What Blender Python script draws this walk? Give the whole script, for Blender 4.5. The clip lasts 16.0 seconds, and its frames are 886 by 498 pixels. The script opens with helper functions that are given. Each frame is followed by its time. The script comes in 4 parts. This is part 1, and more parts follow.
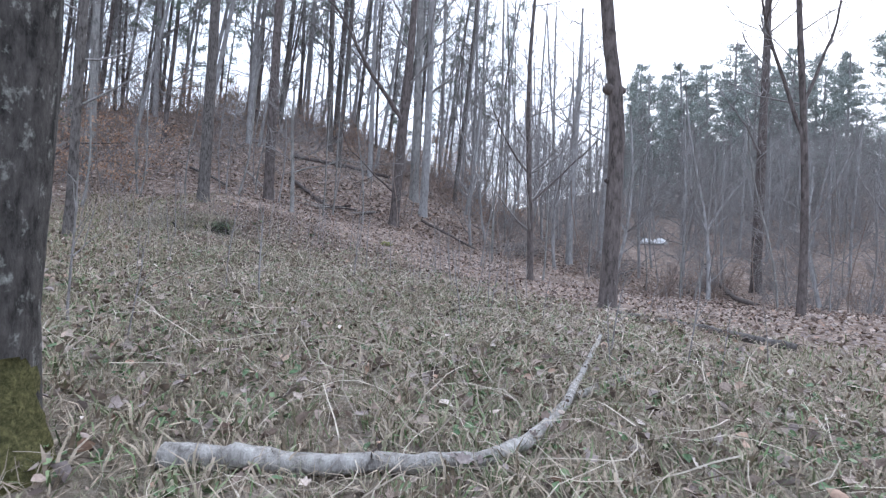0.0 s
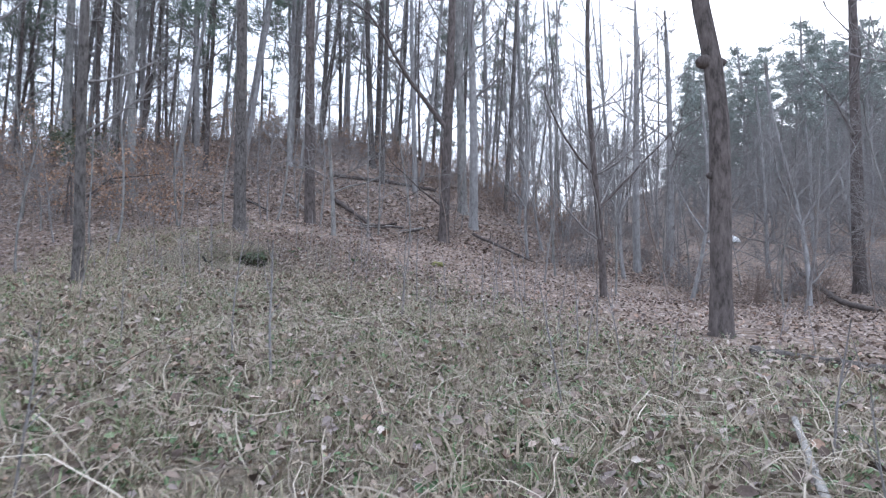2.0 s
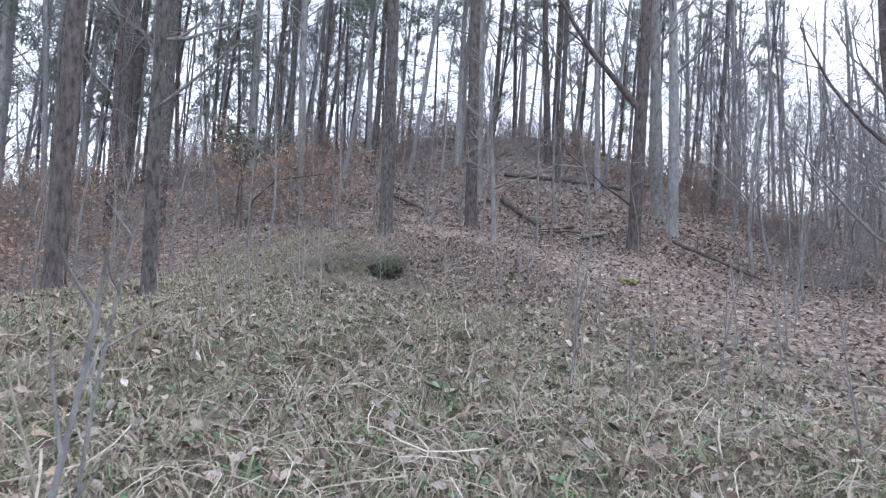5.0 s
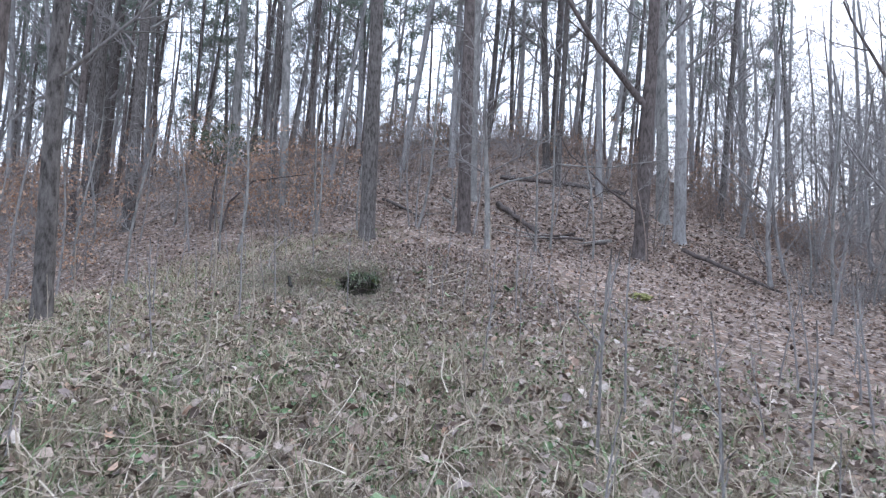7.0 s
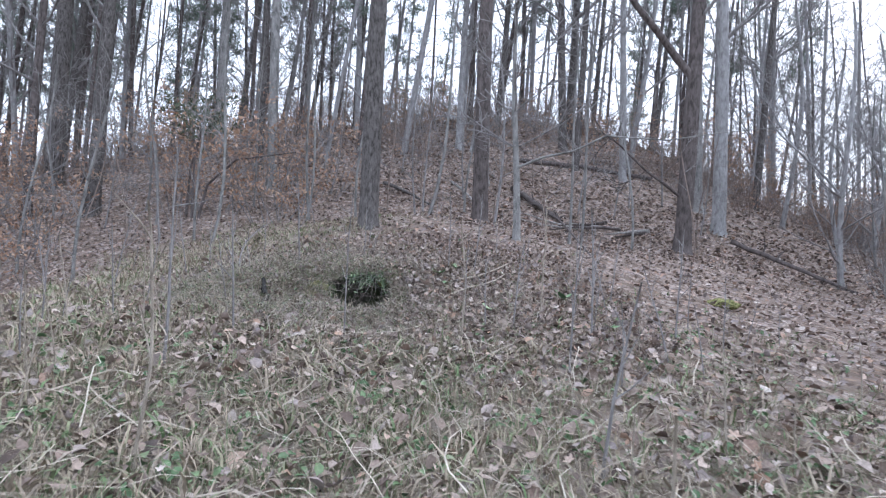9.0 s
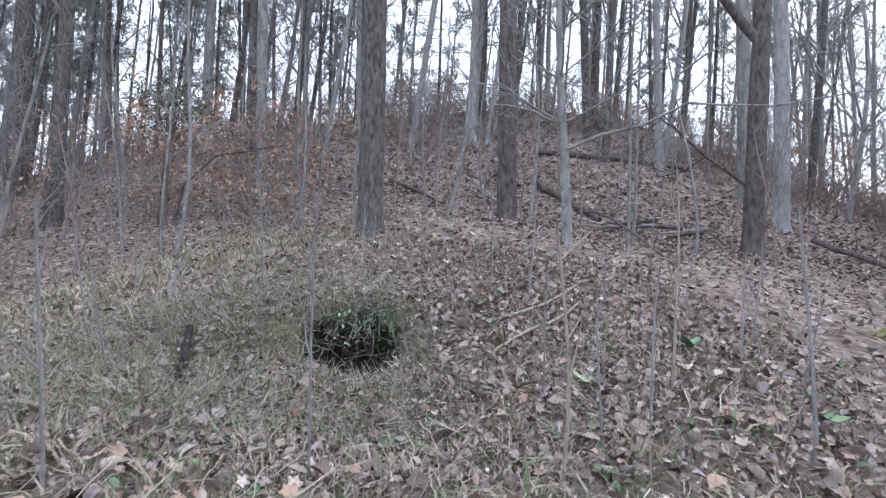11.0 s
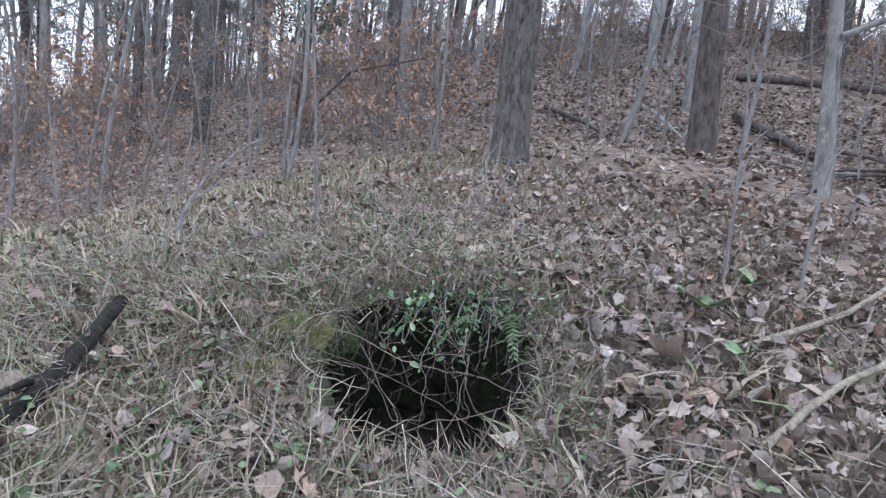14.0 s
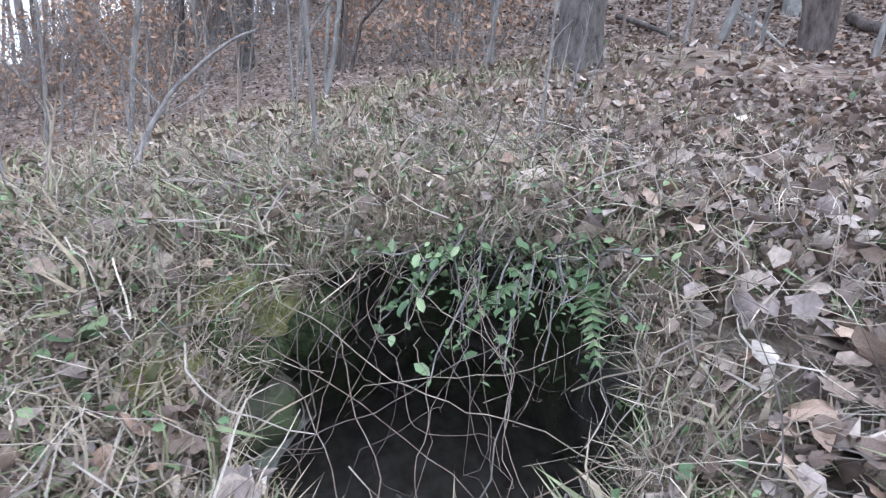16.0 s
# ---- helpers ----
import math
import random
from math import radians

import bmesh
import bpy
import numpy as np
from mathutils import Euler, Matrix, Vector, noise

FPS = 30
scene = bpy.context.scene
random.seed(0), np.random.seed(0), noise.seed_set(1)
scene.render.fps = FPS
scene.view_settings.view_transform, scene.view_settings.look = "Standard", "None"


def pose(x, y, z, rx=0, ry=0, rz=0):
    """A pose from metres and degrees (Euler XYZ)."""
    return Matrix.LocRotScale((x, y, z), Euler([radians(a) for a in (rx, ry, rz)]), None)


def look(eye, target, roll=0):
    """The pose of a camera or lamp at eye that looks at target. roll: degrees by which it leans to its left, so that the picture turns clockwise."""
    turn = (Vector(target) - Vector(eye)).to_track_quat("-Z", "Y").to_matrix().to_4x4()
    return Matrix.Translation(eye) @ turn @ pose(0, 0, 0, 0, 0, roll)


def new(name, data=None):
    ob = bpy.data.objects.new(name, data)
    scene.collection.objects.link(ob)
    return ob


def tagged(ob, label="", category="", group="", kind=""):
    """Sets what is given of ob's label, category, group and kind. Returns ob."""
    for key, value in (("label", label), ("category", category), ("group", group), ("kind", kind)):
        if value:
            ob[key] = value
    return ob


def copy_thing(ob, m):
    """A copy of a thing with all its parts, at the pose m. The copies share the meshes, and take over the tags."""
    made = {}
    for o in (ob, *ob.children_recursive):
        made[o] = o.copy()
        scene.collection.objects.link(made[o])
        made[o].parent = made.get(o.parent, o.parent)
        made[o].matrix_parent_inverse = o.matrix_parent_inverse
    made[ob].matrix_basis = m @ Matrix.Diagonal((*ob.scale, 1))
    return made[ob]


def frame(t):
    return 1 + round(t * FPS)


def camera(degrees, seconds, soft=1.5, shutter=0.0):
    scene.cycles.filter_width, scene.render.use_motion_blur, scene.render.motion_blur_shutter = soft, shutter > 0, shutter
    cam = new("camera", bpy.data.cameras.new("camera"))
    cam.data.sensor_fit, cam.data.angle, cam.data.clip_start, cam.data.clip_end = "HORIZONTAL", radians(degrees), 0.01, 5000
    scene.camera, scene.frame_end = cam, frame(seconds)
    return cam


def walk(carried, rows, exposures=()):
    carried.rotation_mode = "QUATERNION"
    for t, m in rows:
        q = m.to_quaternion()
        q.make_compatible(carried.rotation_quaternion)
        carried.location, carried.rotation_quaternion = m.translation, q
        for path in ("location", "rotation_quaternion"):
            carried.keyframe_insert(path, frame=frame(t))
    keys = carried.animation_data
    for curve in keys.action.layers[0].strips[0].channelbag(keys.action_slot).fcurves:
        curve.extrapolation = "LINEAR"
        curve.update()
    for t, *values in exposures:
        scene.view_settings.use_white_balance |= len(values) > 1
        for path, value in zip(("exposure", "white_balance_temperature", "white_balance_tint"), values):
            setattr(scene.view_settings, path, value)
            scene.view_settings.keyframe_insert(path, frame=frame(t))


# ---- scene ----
cam = camera(78.0, 16.0, soft=1.25, shutter=0.2)
PATH = [
    (0, pose(0.594, -0.730, 1.299, 91.58, -2.80, 3.60)),
    (0.5, pose(0.532, -0.282, 1.362, 91.11, -3.76, 4.36)),
    (1, pose(0.399, 0.149, 1.532, 92.55, -1.20, 10.92)),
    (1.5, pose(0.327, 0.599, 1.615, 92.22, -1.97, 11.96)),
    (2, pose(0.184, 1.298, 1.612, 92.61, 0.41, 8.84)),
    (2.5, pose(0.159, 2.072, 1.691, 93.06, 1.52, 7.47)),
    (3, pose(0.109, 2.769, 1.693, 92.34, -0.20, 6.27)),
    (3.5, pose(0.001, 3.504, 1.642, 90.91, 1.42, 5.13)),
    (4, pose(-0.156, 4.113, 1.771, 91.67, -1.22, 10.83)),
    (4.5, pose(-0.439, 4.756, 1.830, 92.25, -0.62, 23.72)),
    (4.7, pose(-0.529, 4.929, 1.848, 92.64, -1.04, 26.89)),
    (6.8, pose(-1.117, 6.611, 2.063, 94.60, -3.03, 27.49)),
    (7, pose(-1.211, 6.764, 2.081, 93.57, -1.90, 26.94)),
    (7.5, pose(-1.535, 7.319, 2.196, 93.77, -1.90, 28.27)),
    (8, pose(-1.911, 7.878, 2.183, 94.13, -1.09, 27.81)),
    (8.2, pose(-2.084, 8.086, 2.191, 93.75, -2.09, 27.23)),
    (10.3, pose(-4.011, 10.467, 2.447, 91.17, -0.58, 25.02)),
    (10.5, pose(-4.145, 10.736, 2.471, 91.74, -0.10, 24.79)),
    (11, pose(-4.407, 11.324, 2.536, 92.57, -1.02, 27.36)),
    (11.5, pose(-4.458, 11.706, 2.638, 94.27, 0.75, 25.83)),
    (12, pose(-4.692, 12.043, 2.692, 94.67, 1.37, 26.41)),
    (12.5, pose(-4.926, 12.471, 2.652, 90.82, 1.80, 32.38)),
    (13, pose(-5.209, 12.881, 2.571, 88.49, -1.30, 40.09)),
    (13.5, pose(-5.444, 13.192, 2.536, 87.00, -3.60, 41.25)),
    (14, pose(-5.669, 13.409, 2.580, 85.47, -5.20, 42.85)),
    (14.5, pose(-5.811, 13.597, 2.593, 84.21, -5.20, 43.91)),
    (15, pose(-6.002, 13.861, 2.528, 80.29, -3.40, 47.60)),
    (15.5, pose(-6.122, 13.974, 2.508, 78.81, -3.00, 49.03)),
    (16, pose(-6.231, 14.126, 2.494, 77.89, -4.20, 48.93)),
]
walk(cam, PATH, ((0.0, 0.95, 5650, 8.5), (8.0, 1.11, 5650, 8.5), (12.0, 1.13, 5650, 8.5), (14.5, 1.12, 5650, 8.5), (16.0, 1.52, 5650, 8.5)))

# the day's even light: a bright overcast sky
world = bpy.data.worlds.new("overcast_sky")
scene.world = world
world.use_nodes = True
wn, wl = world.node_tree.nodes, world.node_tree.links
sky = wn.new("ShaderNodeTexSky")
sky.sky_type, sky.sun_disc = "NISHITA", False
sky.sun_elevation, sky.sun_rotation = radians(40), radians(30)
sky.dust_density, sky.air_density, sky.ozone_density = 5.0, 1.0, 1.0
cloud = wn.new("ShaderNodeMix")              # an even veil of cloud over the sky
cloud.data_type = "RGBA"
cloud.inputs[0].default_value = 0.8
cloud.inputs[7].default_value = (8.6, 8.8, 9.5, 1)
wl.new(sky.outputs[0], cloud.inputs[6])
wl.new(cloud.outputs[2], wn["Background"].inputs["Color"])
wn["Background"].inputs["Strength"].default_value = 0.14

sun = new("sun", bpy.data.lights.new("sun", "SUN"))
sun.data.energy, sun.data.angle, sun.data.color = 0.5, radians(35), (1.0, 0.97, 0.93)
sun.matrix_world = look((15, 26, 36), (0, 0, 0))


# ---- terrain ----
BUMPS = [(-19, 41, 11, 4.2), (-30, 32, 10, 3.0), (-8, 45, 10, 5.2), (-12, 31, 8, -0.82), (-3, 34, 8, -0.94),
         (6, 46, 10, -2.14), (-20, 22, 7, -0.75), (-9, 19, 4.5, 0.73), (-4, 22, 5, 0.2), (-7.5, 16, 2.5, -0.17),
         (3, 11, 4, -0.19), (2, 18, 5, -0.39), (14, 26, 8, -1.65), (-7, 7, 4, 0.16), (-40, 40, 16, 1.05), (20, 85, 25, 0.9),
         (-19, 11.6, 3.9, -1.9), (-24, 12.5, 5.0, -0.7), (-6.1, 13.95, 0.5, -0.2), (-6.78, 14.68, 0.24, -0.1), (60, 135, 38, 20.0), (105, 70, 35, 14.0), (-9.4, 20.4, 2.6, 0.36)]
HOLE = (-7.13, 15.0)                       # the spring's mouth
BACK = (-math.sin(radians(46)), math.cos(radians(46)))    # into the bank
SIDE = (math.cos(radians(46)), math.sin(radians(46)))     # along the bank
WATER_Z = 1.40
MOUTH = (-0.04, -0.12, 0.46, 0.34)         # its middle along and into the bank, half width, half depth


def waves(x, y, size, seed):
    """Gentle, never repeating unevenness between -1 and 1."""
    r = np.random.RandomState(seed)
    out = 0
    for _ in range(5):
        a, f, p = r.uniform(0, 6.283), r.uniform(0.6, 1.7) / size * 6.283, r.uniform(0, 6.283)
        out = out + np.sin((x * math.cos(a) + y * math.sin(a)) * f + p)
    return out / 3.0


def height(x, y):
    x, y = np.asarray(x, float), np.asarray(y, float)
    z = 0.038 - 2.016 * 90 * np.tanh(x / 90) / 50 + 4.205 * 90 * np.tanh(y / 90) / 50
    for bx, by, s, a in BUMPS:
        z = z + a * np.exp(-((x - bx) ** 2 + (y - by) ** 2) / (2 * s * s))
    u = (x - HOLE[0]) * BACK[0] + (y - HOLE[1]) * BACK[1]
    v = (x - HOLE[0]) * SIDE[0] + (y - HOLE[1]) * SIDE[1]
    z = z + 0.166 * np.tanh(u / 0.25) * np.exp(-(v / 1.3) ** 2 - (u / 1.6) ** 2)
    # an old stream cut crosses the flat beyond the wide oak
    cut = (x - 3.0) * 0.74 - (y - 21.8) * 0.67
    along = (x - 3.0) * 0.67 + (y - 21.8) * 0.74
    z = z - 0.38 / (1 + np.exp(np.clip(-cut / 0.12, -40, 40))) * np.exp(-(cut / 3.0) ** 2) * np.exp(-((along - 4.5) / 6.5) ** 4)
    return z + 0.025 * waves(x, y, 1.3, 3) + 0.06 * waves(x, y, 6.0, 4)


def ground_at(x, y):
    return float(height(x, y))


def grassy(x, y):
    """How much of the ground is meadow rather than leaf litter, 0 to 1."""
    s = (np.asarray(x) + 3) * -0.58 + (np.asarray(y) - 14) * -0.81
    edge = 1 / (1 + np.exp(np.clip(-(np.asarray(x) + 15.5 + waves(x, y, 5.0, 8)) / 0.8, -40, 40)))
    return edge / (1 + np.exp(np.clip(-(s - 0.6 + 0.9 * waves(x, y, 4.0, 9)) / 0.9, -40, 40)))


# ---- materials ----
MUTED = 0.33                               # how far wintry colours are drawn towards grey


def material(name, rough=0.85, spec=0.25):
    m = bpy.data.materials.new(name)
    m.use_nodes = True
    b = m.node_tree.nodes["Principled BSDF"]
    b.inputs["Roughness"].default_value = rough
    b.inputs["Specular IOR Level"].default_value = spec
    return m, m.node_tree.nodes, m.node_tree.links, b


def ramp(nodes, links, fac, stops):
    r = nodes.new("ShaderNodeValToRGB")
    els = r.color_ramp.elements
    while len(els) < len(stops):
        els.new(0.5)
    for e, (p, c) in zip(els, stops):
        grey = 0.3 * c[0] + 0.6 * c[1] + 0.1 * c[2]
        c = [v + (grey - v) * MUTED for v in c]
        e.position, e.color = p, (*c, 1)
    links.new(fac, r.inputs[0])
    return r.outputs[0]


def noise_tex(nodes, links, scale, detail=5.0, stretch=None, rough=0.6):
    co = nodes.new("ShaderNodeTexCoord")
    n = nodes.new("ShaderNodeTexNoise")
    n.inputs["Scale"].default_value, n.inputs["Detail"].default_value, n.inputs["Roughness"].default_value = scale, detail, rough
    if stretch:
        mp = nodes.new("ShaderNodeMapping")
        mp.inputs["Scale"].default_value = stretch
        links.new(co.outputs["Object"], mp.inputs[0])
        links.new(mp.outputs[0], n.inputs["Vector"])
    else:
        links.new(co.outputs["Object"], n.inputs["Vector"])
    return n.outputs["Fac"]


def mixed(nodes, links, fac, a, b, kind="MIX"):
    m = nodes.new("ShaderNodeMix")
    m.data_type, m.blend_type = "RGBA", kind
    if isinstance(fac, float):
        m.inputs[0].default_value = fac
    else:
        links.new(fac, m.inputs[0])
    for sock, v in ((6, a), (7, b)):
        if isinstance(v, tuple):
            m.inputs[sock].default_value = (*v, 1)
        else:
            links.new(v, m.inputs[sock])
    return m.outputs[2]


def bump(nodes, links, bsdf, fac, strength, distance):
    b = nodes.new("ShaderNodeBump")
    b.inputs["Strength"].default_value, b.inputs["Distance"].default_value = strength, distance
    links.new(fac, b.inputs["Height"])
    links.new(b.outputs[0], bsdf.inputs["Normal"])


def bark_material(name, dark, light, furrow=14.0, lichen=(0.33, 0.35, 0.30), patch=0.56):
    """Furrowed bark: dark cracks running up the trunk, paler plates, patches of lichen."""
    m, n, l, b = material(name, 0.92, 0.15)
    plates = noise_tex(n, l, furrow, 6, (1, 1, 0.34), 0.72)
    col = ramp(n, l, plates, [(0.36, dark), (0.5, tuple((p + q) / 2 for p, q in zip(dark, light))), (0.68, light)])
    spots = ramp(n, l, noise_tex(n, l, 15.0, 7, (1, 1, 0.6), 0.7), [(patch, (0, 0, 0)), (patch + 0.13, (0.8, 0.8, 0.8))])
    col = mixed(n, l, spots, col, lichen)
    l.new(col, b.inputs["Base Color"])
    bump(n, l, b, plates, 0.9, 0.03)
    return m


def island_material(name, stops, rough=0.75, streak=60.0, by_object=False):
    """Many small pieces, each with its own tone out of one ramp, with fine mottling."""
    m, n, l, b = material(name, rough, 0.3)
    if by_object:
        fac = n.new("ShaderNodeObjectInfo").outputs["Random"]
    else:
        fac = n.new("ShaderNodeNewGeometry").outputs["Random Per Island"]
    col = ramp(n, l, fac, stops)
    mott = ramp(n, l, noise_tex(n, l, streak, 4), [(0.3, (0.62, 0.6, 0.58)), (0.7, (1.12, 1.1, 1.08))])
    l.new(mixed(n, l, 1.0, col, mott, "MULTIPLY"), b.inputs["Base Color"])
    b.inputs["Subsurface Weight"].default_value = 0.0
    return m


BARK_OAK = bark_material("bark_oak", (0.04, 0.033, 0.031), (0.18, 0.157, 0.146), 17.0, (0.22, 0.215, 0.2), 0.63)
BARK_DARK = bark_material("bark_dark", (0.05, 0.039, 0.036), (0.175, 0.138, 0.128), 11.0, (0.17, 0.16, 0.145), 0.66)
BARK_PALE = bark_material("bark_pale", (0.11, 0.105, 0.10), (0.30, 0.285, 0.27), 6.0, (0.42, 0.42, 0.39), 0.55)
# grey bark of distant trees, lightened so its colour carries the haze
BARK_FAR_HAZED = bark_material("bark_grey_hazed", (0.17, 0.16, 0.163), (0.37, 0.355, 0.36), 8.0)
BARK_LICHEN = bark_material("bark_lichen", (0.018, 0.016, 0.015), (0.095, 0.083, 0.077), 17.0, (0.31, 0.315, 0.29), 0.56)
BARK_BLACK = bark_material("black_lichen_bark", (0.012, 0.011, 0.01), (0.045, 0.04, 0.037), 20.0, (0.34, 0.36, 0.33), 0.6)
TWIG = bark_material("twig_bark", (0.15, 0.135, 0.135), (0.31, 0.285, 0.28), 20.0)
TWIG_BROWN = bark_material("brush_bark", (0.15, 0.10, 0.08), (0.33, 0.235, 0.19), 20.0)
DEADWOOD = bark_material("weathered_wood", (0.16, 0.14, 0.125), (0.46, 0.43, 0.40), 16.0, (0.52, 0.5, 0.47), 0.58)
STRAW = bark_material("dry_stalk", (0.22, 0.17, 0.12), (0.45, 0.37, 0.28), 25.0, (0.4, 0.34, 0.27))

BROWNS = [(0.0, (0.07, 0.045, 0.035)), (0.14, (0.17, 0.11, 0.085)), (0.30, (0.27, 0.185, 0.14)), (0.46, (0.36, 0.26, 0.205)), (0.60, (0.43, 0.335, 0.28)),
          (0.72, (0.33, 0.26, 0.245)), (0.82, (0.24, 0.185, 0.175)), (0.92, (0.45, 0.25, 0.145)), (1.0, (0.60, 0.52, 0.46))]
LEAF = island_material("dead_leaf", BROWNS, 0.7)
LEAF_ONE = island_material("fallen_leaf", BROWNS[1:4] + [(0.55, (0.56, 0.30, 0.16)), (0.72, (0.50, 0.36, 0.27)), (0.86, (0.46, 0.26, 0.15)), (1.0, (0.62, 0.52, 0.44))], 0.65, 45.0, True)
BEECH = island_material("beech_leaf", [(0, (0.36, 0.16, 0.075)), (0.5, (0.47, 0.25, 0.13)), (1, (0.58, 0.36, 0.2))], 0.7)
GRASS = island_material("meadow_grass", [(0, (0.30, 0.22, 0.145)), (0.35, (0.44, 0.345, 0.235)), (0.68, (0.38, 0.30, 0.19)),
                                        (0.8, (0.25, 0.27, 0.12)), (1, (0.13, 0.25, 0.06))], 0.7, 30.0)
FRESH = island_material("fresh_grass", [(0, (0.10, 0.17, 0.05)), (0.5, (0.16, 0.26, 0.08)), (1, (0.27, 0.34, 0.15))], 0.6, 30.0)
TANGLE = island_material("dead_tangle", [(0, (0.11, 0.09, 0.085)), (0.55, (0.24, 0.20, 0.18)), (1, (0.44, 0.38, 0.32))], 0.75, 40.0)
DRY_GRASS = island_material("dry_grass", [(0, (0.20, 0.155, 0.11)), (0.5, (0.34, 0.275, 0.20)), (1, (0.52, 0.45, 0.35))], 0.7, 30.0)
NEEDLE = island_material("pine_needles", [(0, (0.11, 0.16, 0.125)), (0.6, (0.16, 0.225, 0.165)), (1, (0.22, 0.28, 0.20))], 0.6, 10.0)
# needles of the far pines, paled and blued to paint in distance haze
NEEDLE_HAZED = island_material("hazed_pine_needles", [(0, (0.22, 0.28, 0.26)), (0.6, (0.30, 0.36, 0.33)), (1, (0.38, 0.43, 0.40))], 0.6, 10.0)
GREEN = island_material("green_leaf", [(0, (0.05, 0.13, 0.035)), (0.5, (0.10, 0.21, 0.06)), (1, (0.20, 0.30, 0.10))], 0.45, 40.0)
GREEN_DULL = island_material("evergreen_leaf", [(0, (0.05, 0.075, 0.035)), (1, (0.11, 0.14, 0.06))], 0.5, 20.0)
GREEN_ONE = island_material("ivy_leaf", [(0, (0.06, 0.14, 0.05)), (0.6, (0.12, 0.26, 0.08)), (1, (0.30, 0.42, 0.16))], 0.42, 60.0, True)


def ground_material():
    m, n, l, b = material("forest_floor", 0.95, 0.1)
    co = n.new("ShaderNodeTexCoord")
    cells = n.new("ShaderNodeTexVoronoi")
    cells.inputs["Scale"].default_value = 13.0
    warp = n.new("ShaderNodeTexNoise")
    warp.inputs["Scale"].default_value = 14.0
    l.new(co.outputs["Object"], warp.inputs["Vector"])
    add = n.new("ShaderNodeMixRGB")
    add.blend_type, add.inputs[0].default_value = "ADD", 0.08
    l.new(co.outputs["Object"], add.inputs[1])
    l.new(warp.outputs["Color"], add.inputs[2])
    l.new(add.outputs[0], cells.inputs["Vector"])
    sep = n.new("ShaderNodeSeparateColor")
    l.new(cells.outputs["Color"], sep.inputs[0])
    litter = ramp(n, l, sep.outputs[0], BROWNS)
    soil = mixed(n, l, ramp(n, l, noise_tex(n, l, 3.0, 7), [(0.38, (0, 0, 0)), (0.62, (0.75, 0.75, 0.75))]), litter, (0.12, 0.088, 0.068))
    blades = noise_tex(n, l, 26.0, 8, None, 0.75)
    turf = ramp(n, l, blades, [(0.3, (0.07, 0.055, 0.04)), (0.46, (0.17, 0.14, 0.09)), (0.56, (0.27, 0.22, 0.155)), (0.7, (0.40, 0.33, 0.245))])
    att = n.new("ShaderNodeAttribute")
    att.attribute_name = "grass"
    patchy = n.new("ShaderNodeMath")
    patchy.operation = "MULTIPLY"
    l.new(att.outputs["Fac"], patchy.inputs[0])
    l.new(ramp(n, l, noise_tex(n, l, 1.4, 6), [(0.32, (0.25, 0.25, 0.25)), (0.6, (1, 1, 1))]), patchy.inputs[1])
    l.new(mixed(n, l, patchy.outputs[0], soil, turf), b.inputs["Base Color"])
    bump(n, l, b, blades, 0.8, 0.05)
    return m


def moss_material(name="moss", tones=((0.05, 0.06, 0.015), (0.19, 0.19, 0.035), (0.36, 0.33, 0.07))):
    m, n, l, b = material(name, 1.0, 0.05)
    f = noise_tex(n, l, 38.0, 8, None, 0.8)
    l.new(ramp(n, l, f, list(zip((0.32, 0.5, 0.7), tones))), b.inputs["Base Color"])
    bump(n, l, b, f, 1.0, 0.02)
    return m


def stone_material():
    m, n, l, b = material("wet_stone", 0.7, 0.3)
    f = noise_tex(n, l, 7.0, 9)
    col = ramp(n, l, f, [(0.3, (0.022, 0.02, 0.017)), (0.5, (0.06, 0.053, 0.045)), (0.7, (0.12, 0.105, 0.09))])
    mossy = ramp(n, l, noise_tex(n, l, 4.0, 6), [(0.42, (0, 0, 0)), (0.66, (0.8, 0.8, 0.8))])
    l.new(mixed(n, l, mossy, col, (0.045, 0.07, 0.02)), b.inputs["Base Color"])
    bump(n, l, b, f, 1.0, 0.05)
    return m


def water_material():
    m, n, l, b = material("spring_water", 0.06, 0.5)
    l.new(ramp(n, l, noise_tex(n, l, 5.0, 4), [(0.35, (0.06, 0.052, 0.042)), (0.65, (0.10, 0.09, 0.075))]), b.inputs["Base Color"])
    bump(n, l, b, noise_tex(n, l, 3.0, 2), 0.05, 0.01)
    return m


FLOOR, MOSS, STONE, WATER = ground_material(), moss_material(), stone_material(), water_material()
MOSS_FOOT = moss_material("trunk_moss", ((0.025, 0.027, 0.008), (0.10, 0.095, 0.02), (0.24, 0.21, 0.045)))
MOSS_DARK = moss_material("dark_moss", ((0.015, 0.022, 0.01), (0.05, 0.075, 0.022), (0.13, 0.16, 0.05)))


# ---- mesh helpers ----
def mesh_of(name, verts, tris, mat, smooth=False):
    """A mesh of triangles from two arrays."""
    verts, tris = np.asarray(verts, np.float32).reshape(-1, 3), np.asarray(tris, np.int32).reshape(-1, 3)
    me = bpy.data.meshes.new(name)
    me.vertices.add(len(verts))
    me.vertices.foreach_set("co", verts.ravel())
    me.loops.add(tris.size)
    me.loops.foreach_set("vertex_index", tris.ravel())
    me.polygons.add(len(tris))
    me.polygons.foreach_set("loop_start", np.arange(0, tris.size, 3, dtype=np.int32))
    if smooth:
        me.polygons.foreach_set("use_smooth", np.ones(len(tris), bool))
    me.update(calc_edges=True)
    me.materials.append(mat)
    return me


def part(name, me, parent, label=""):
    ob = new(name, me)
    ob.parent = parent
    return tagged(ob, label)


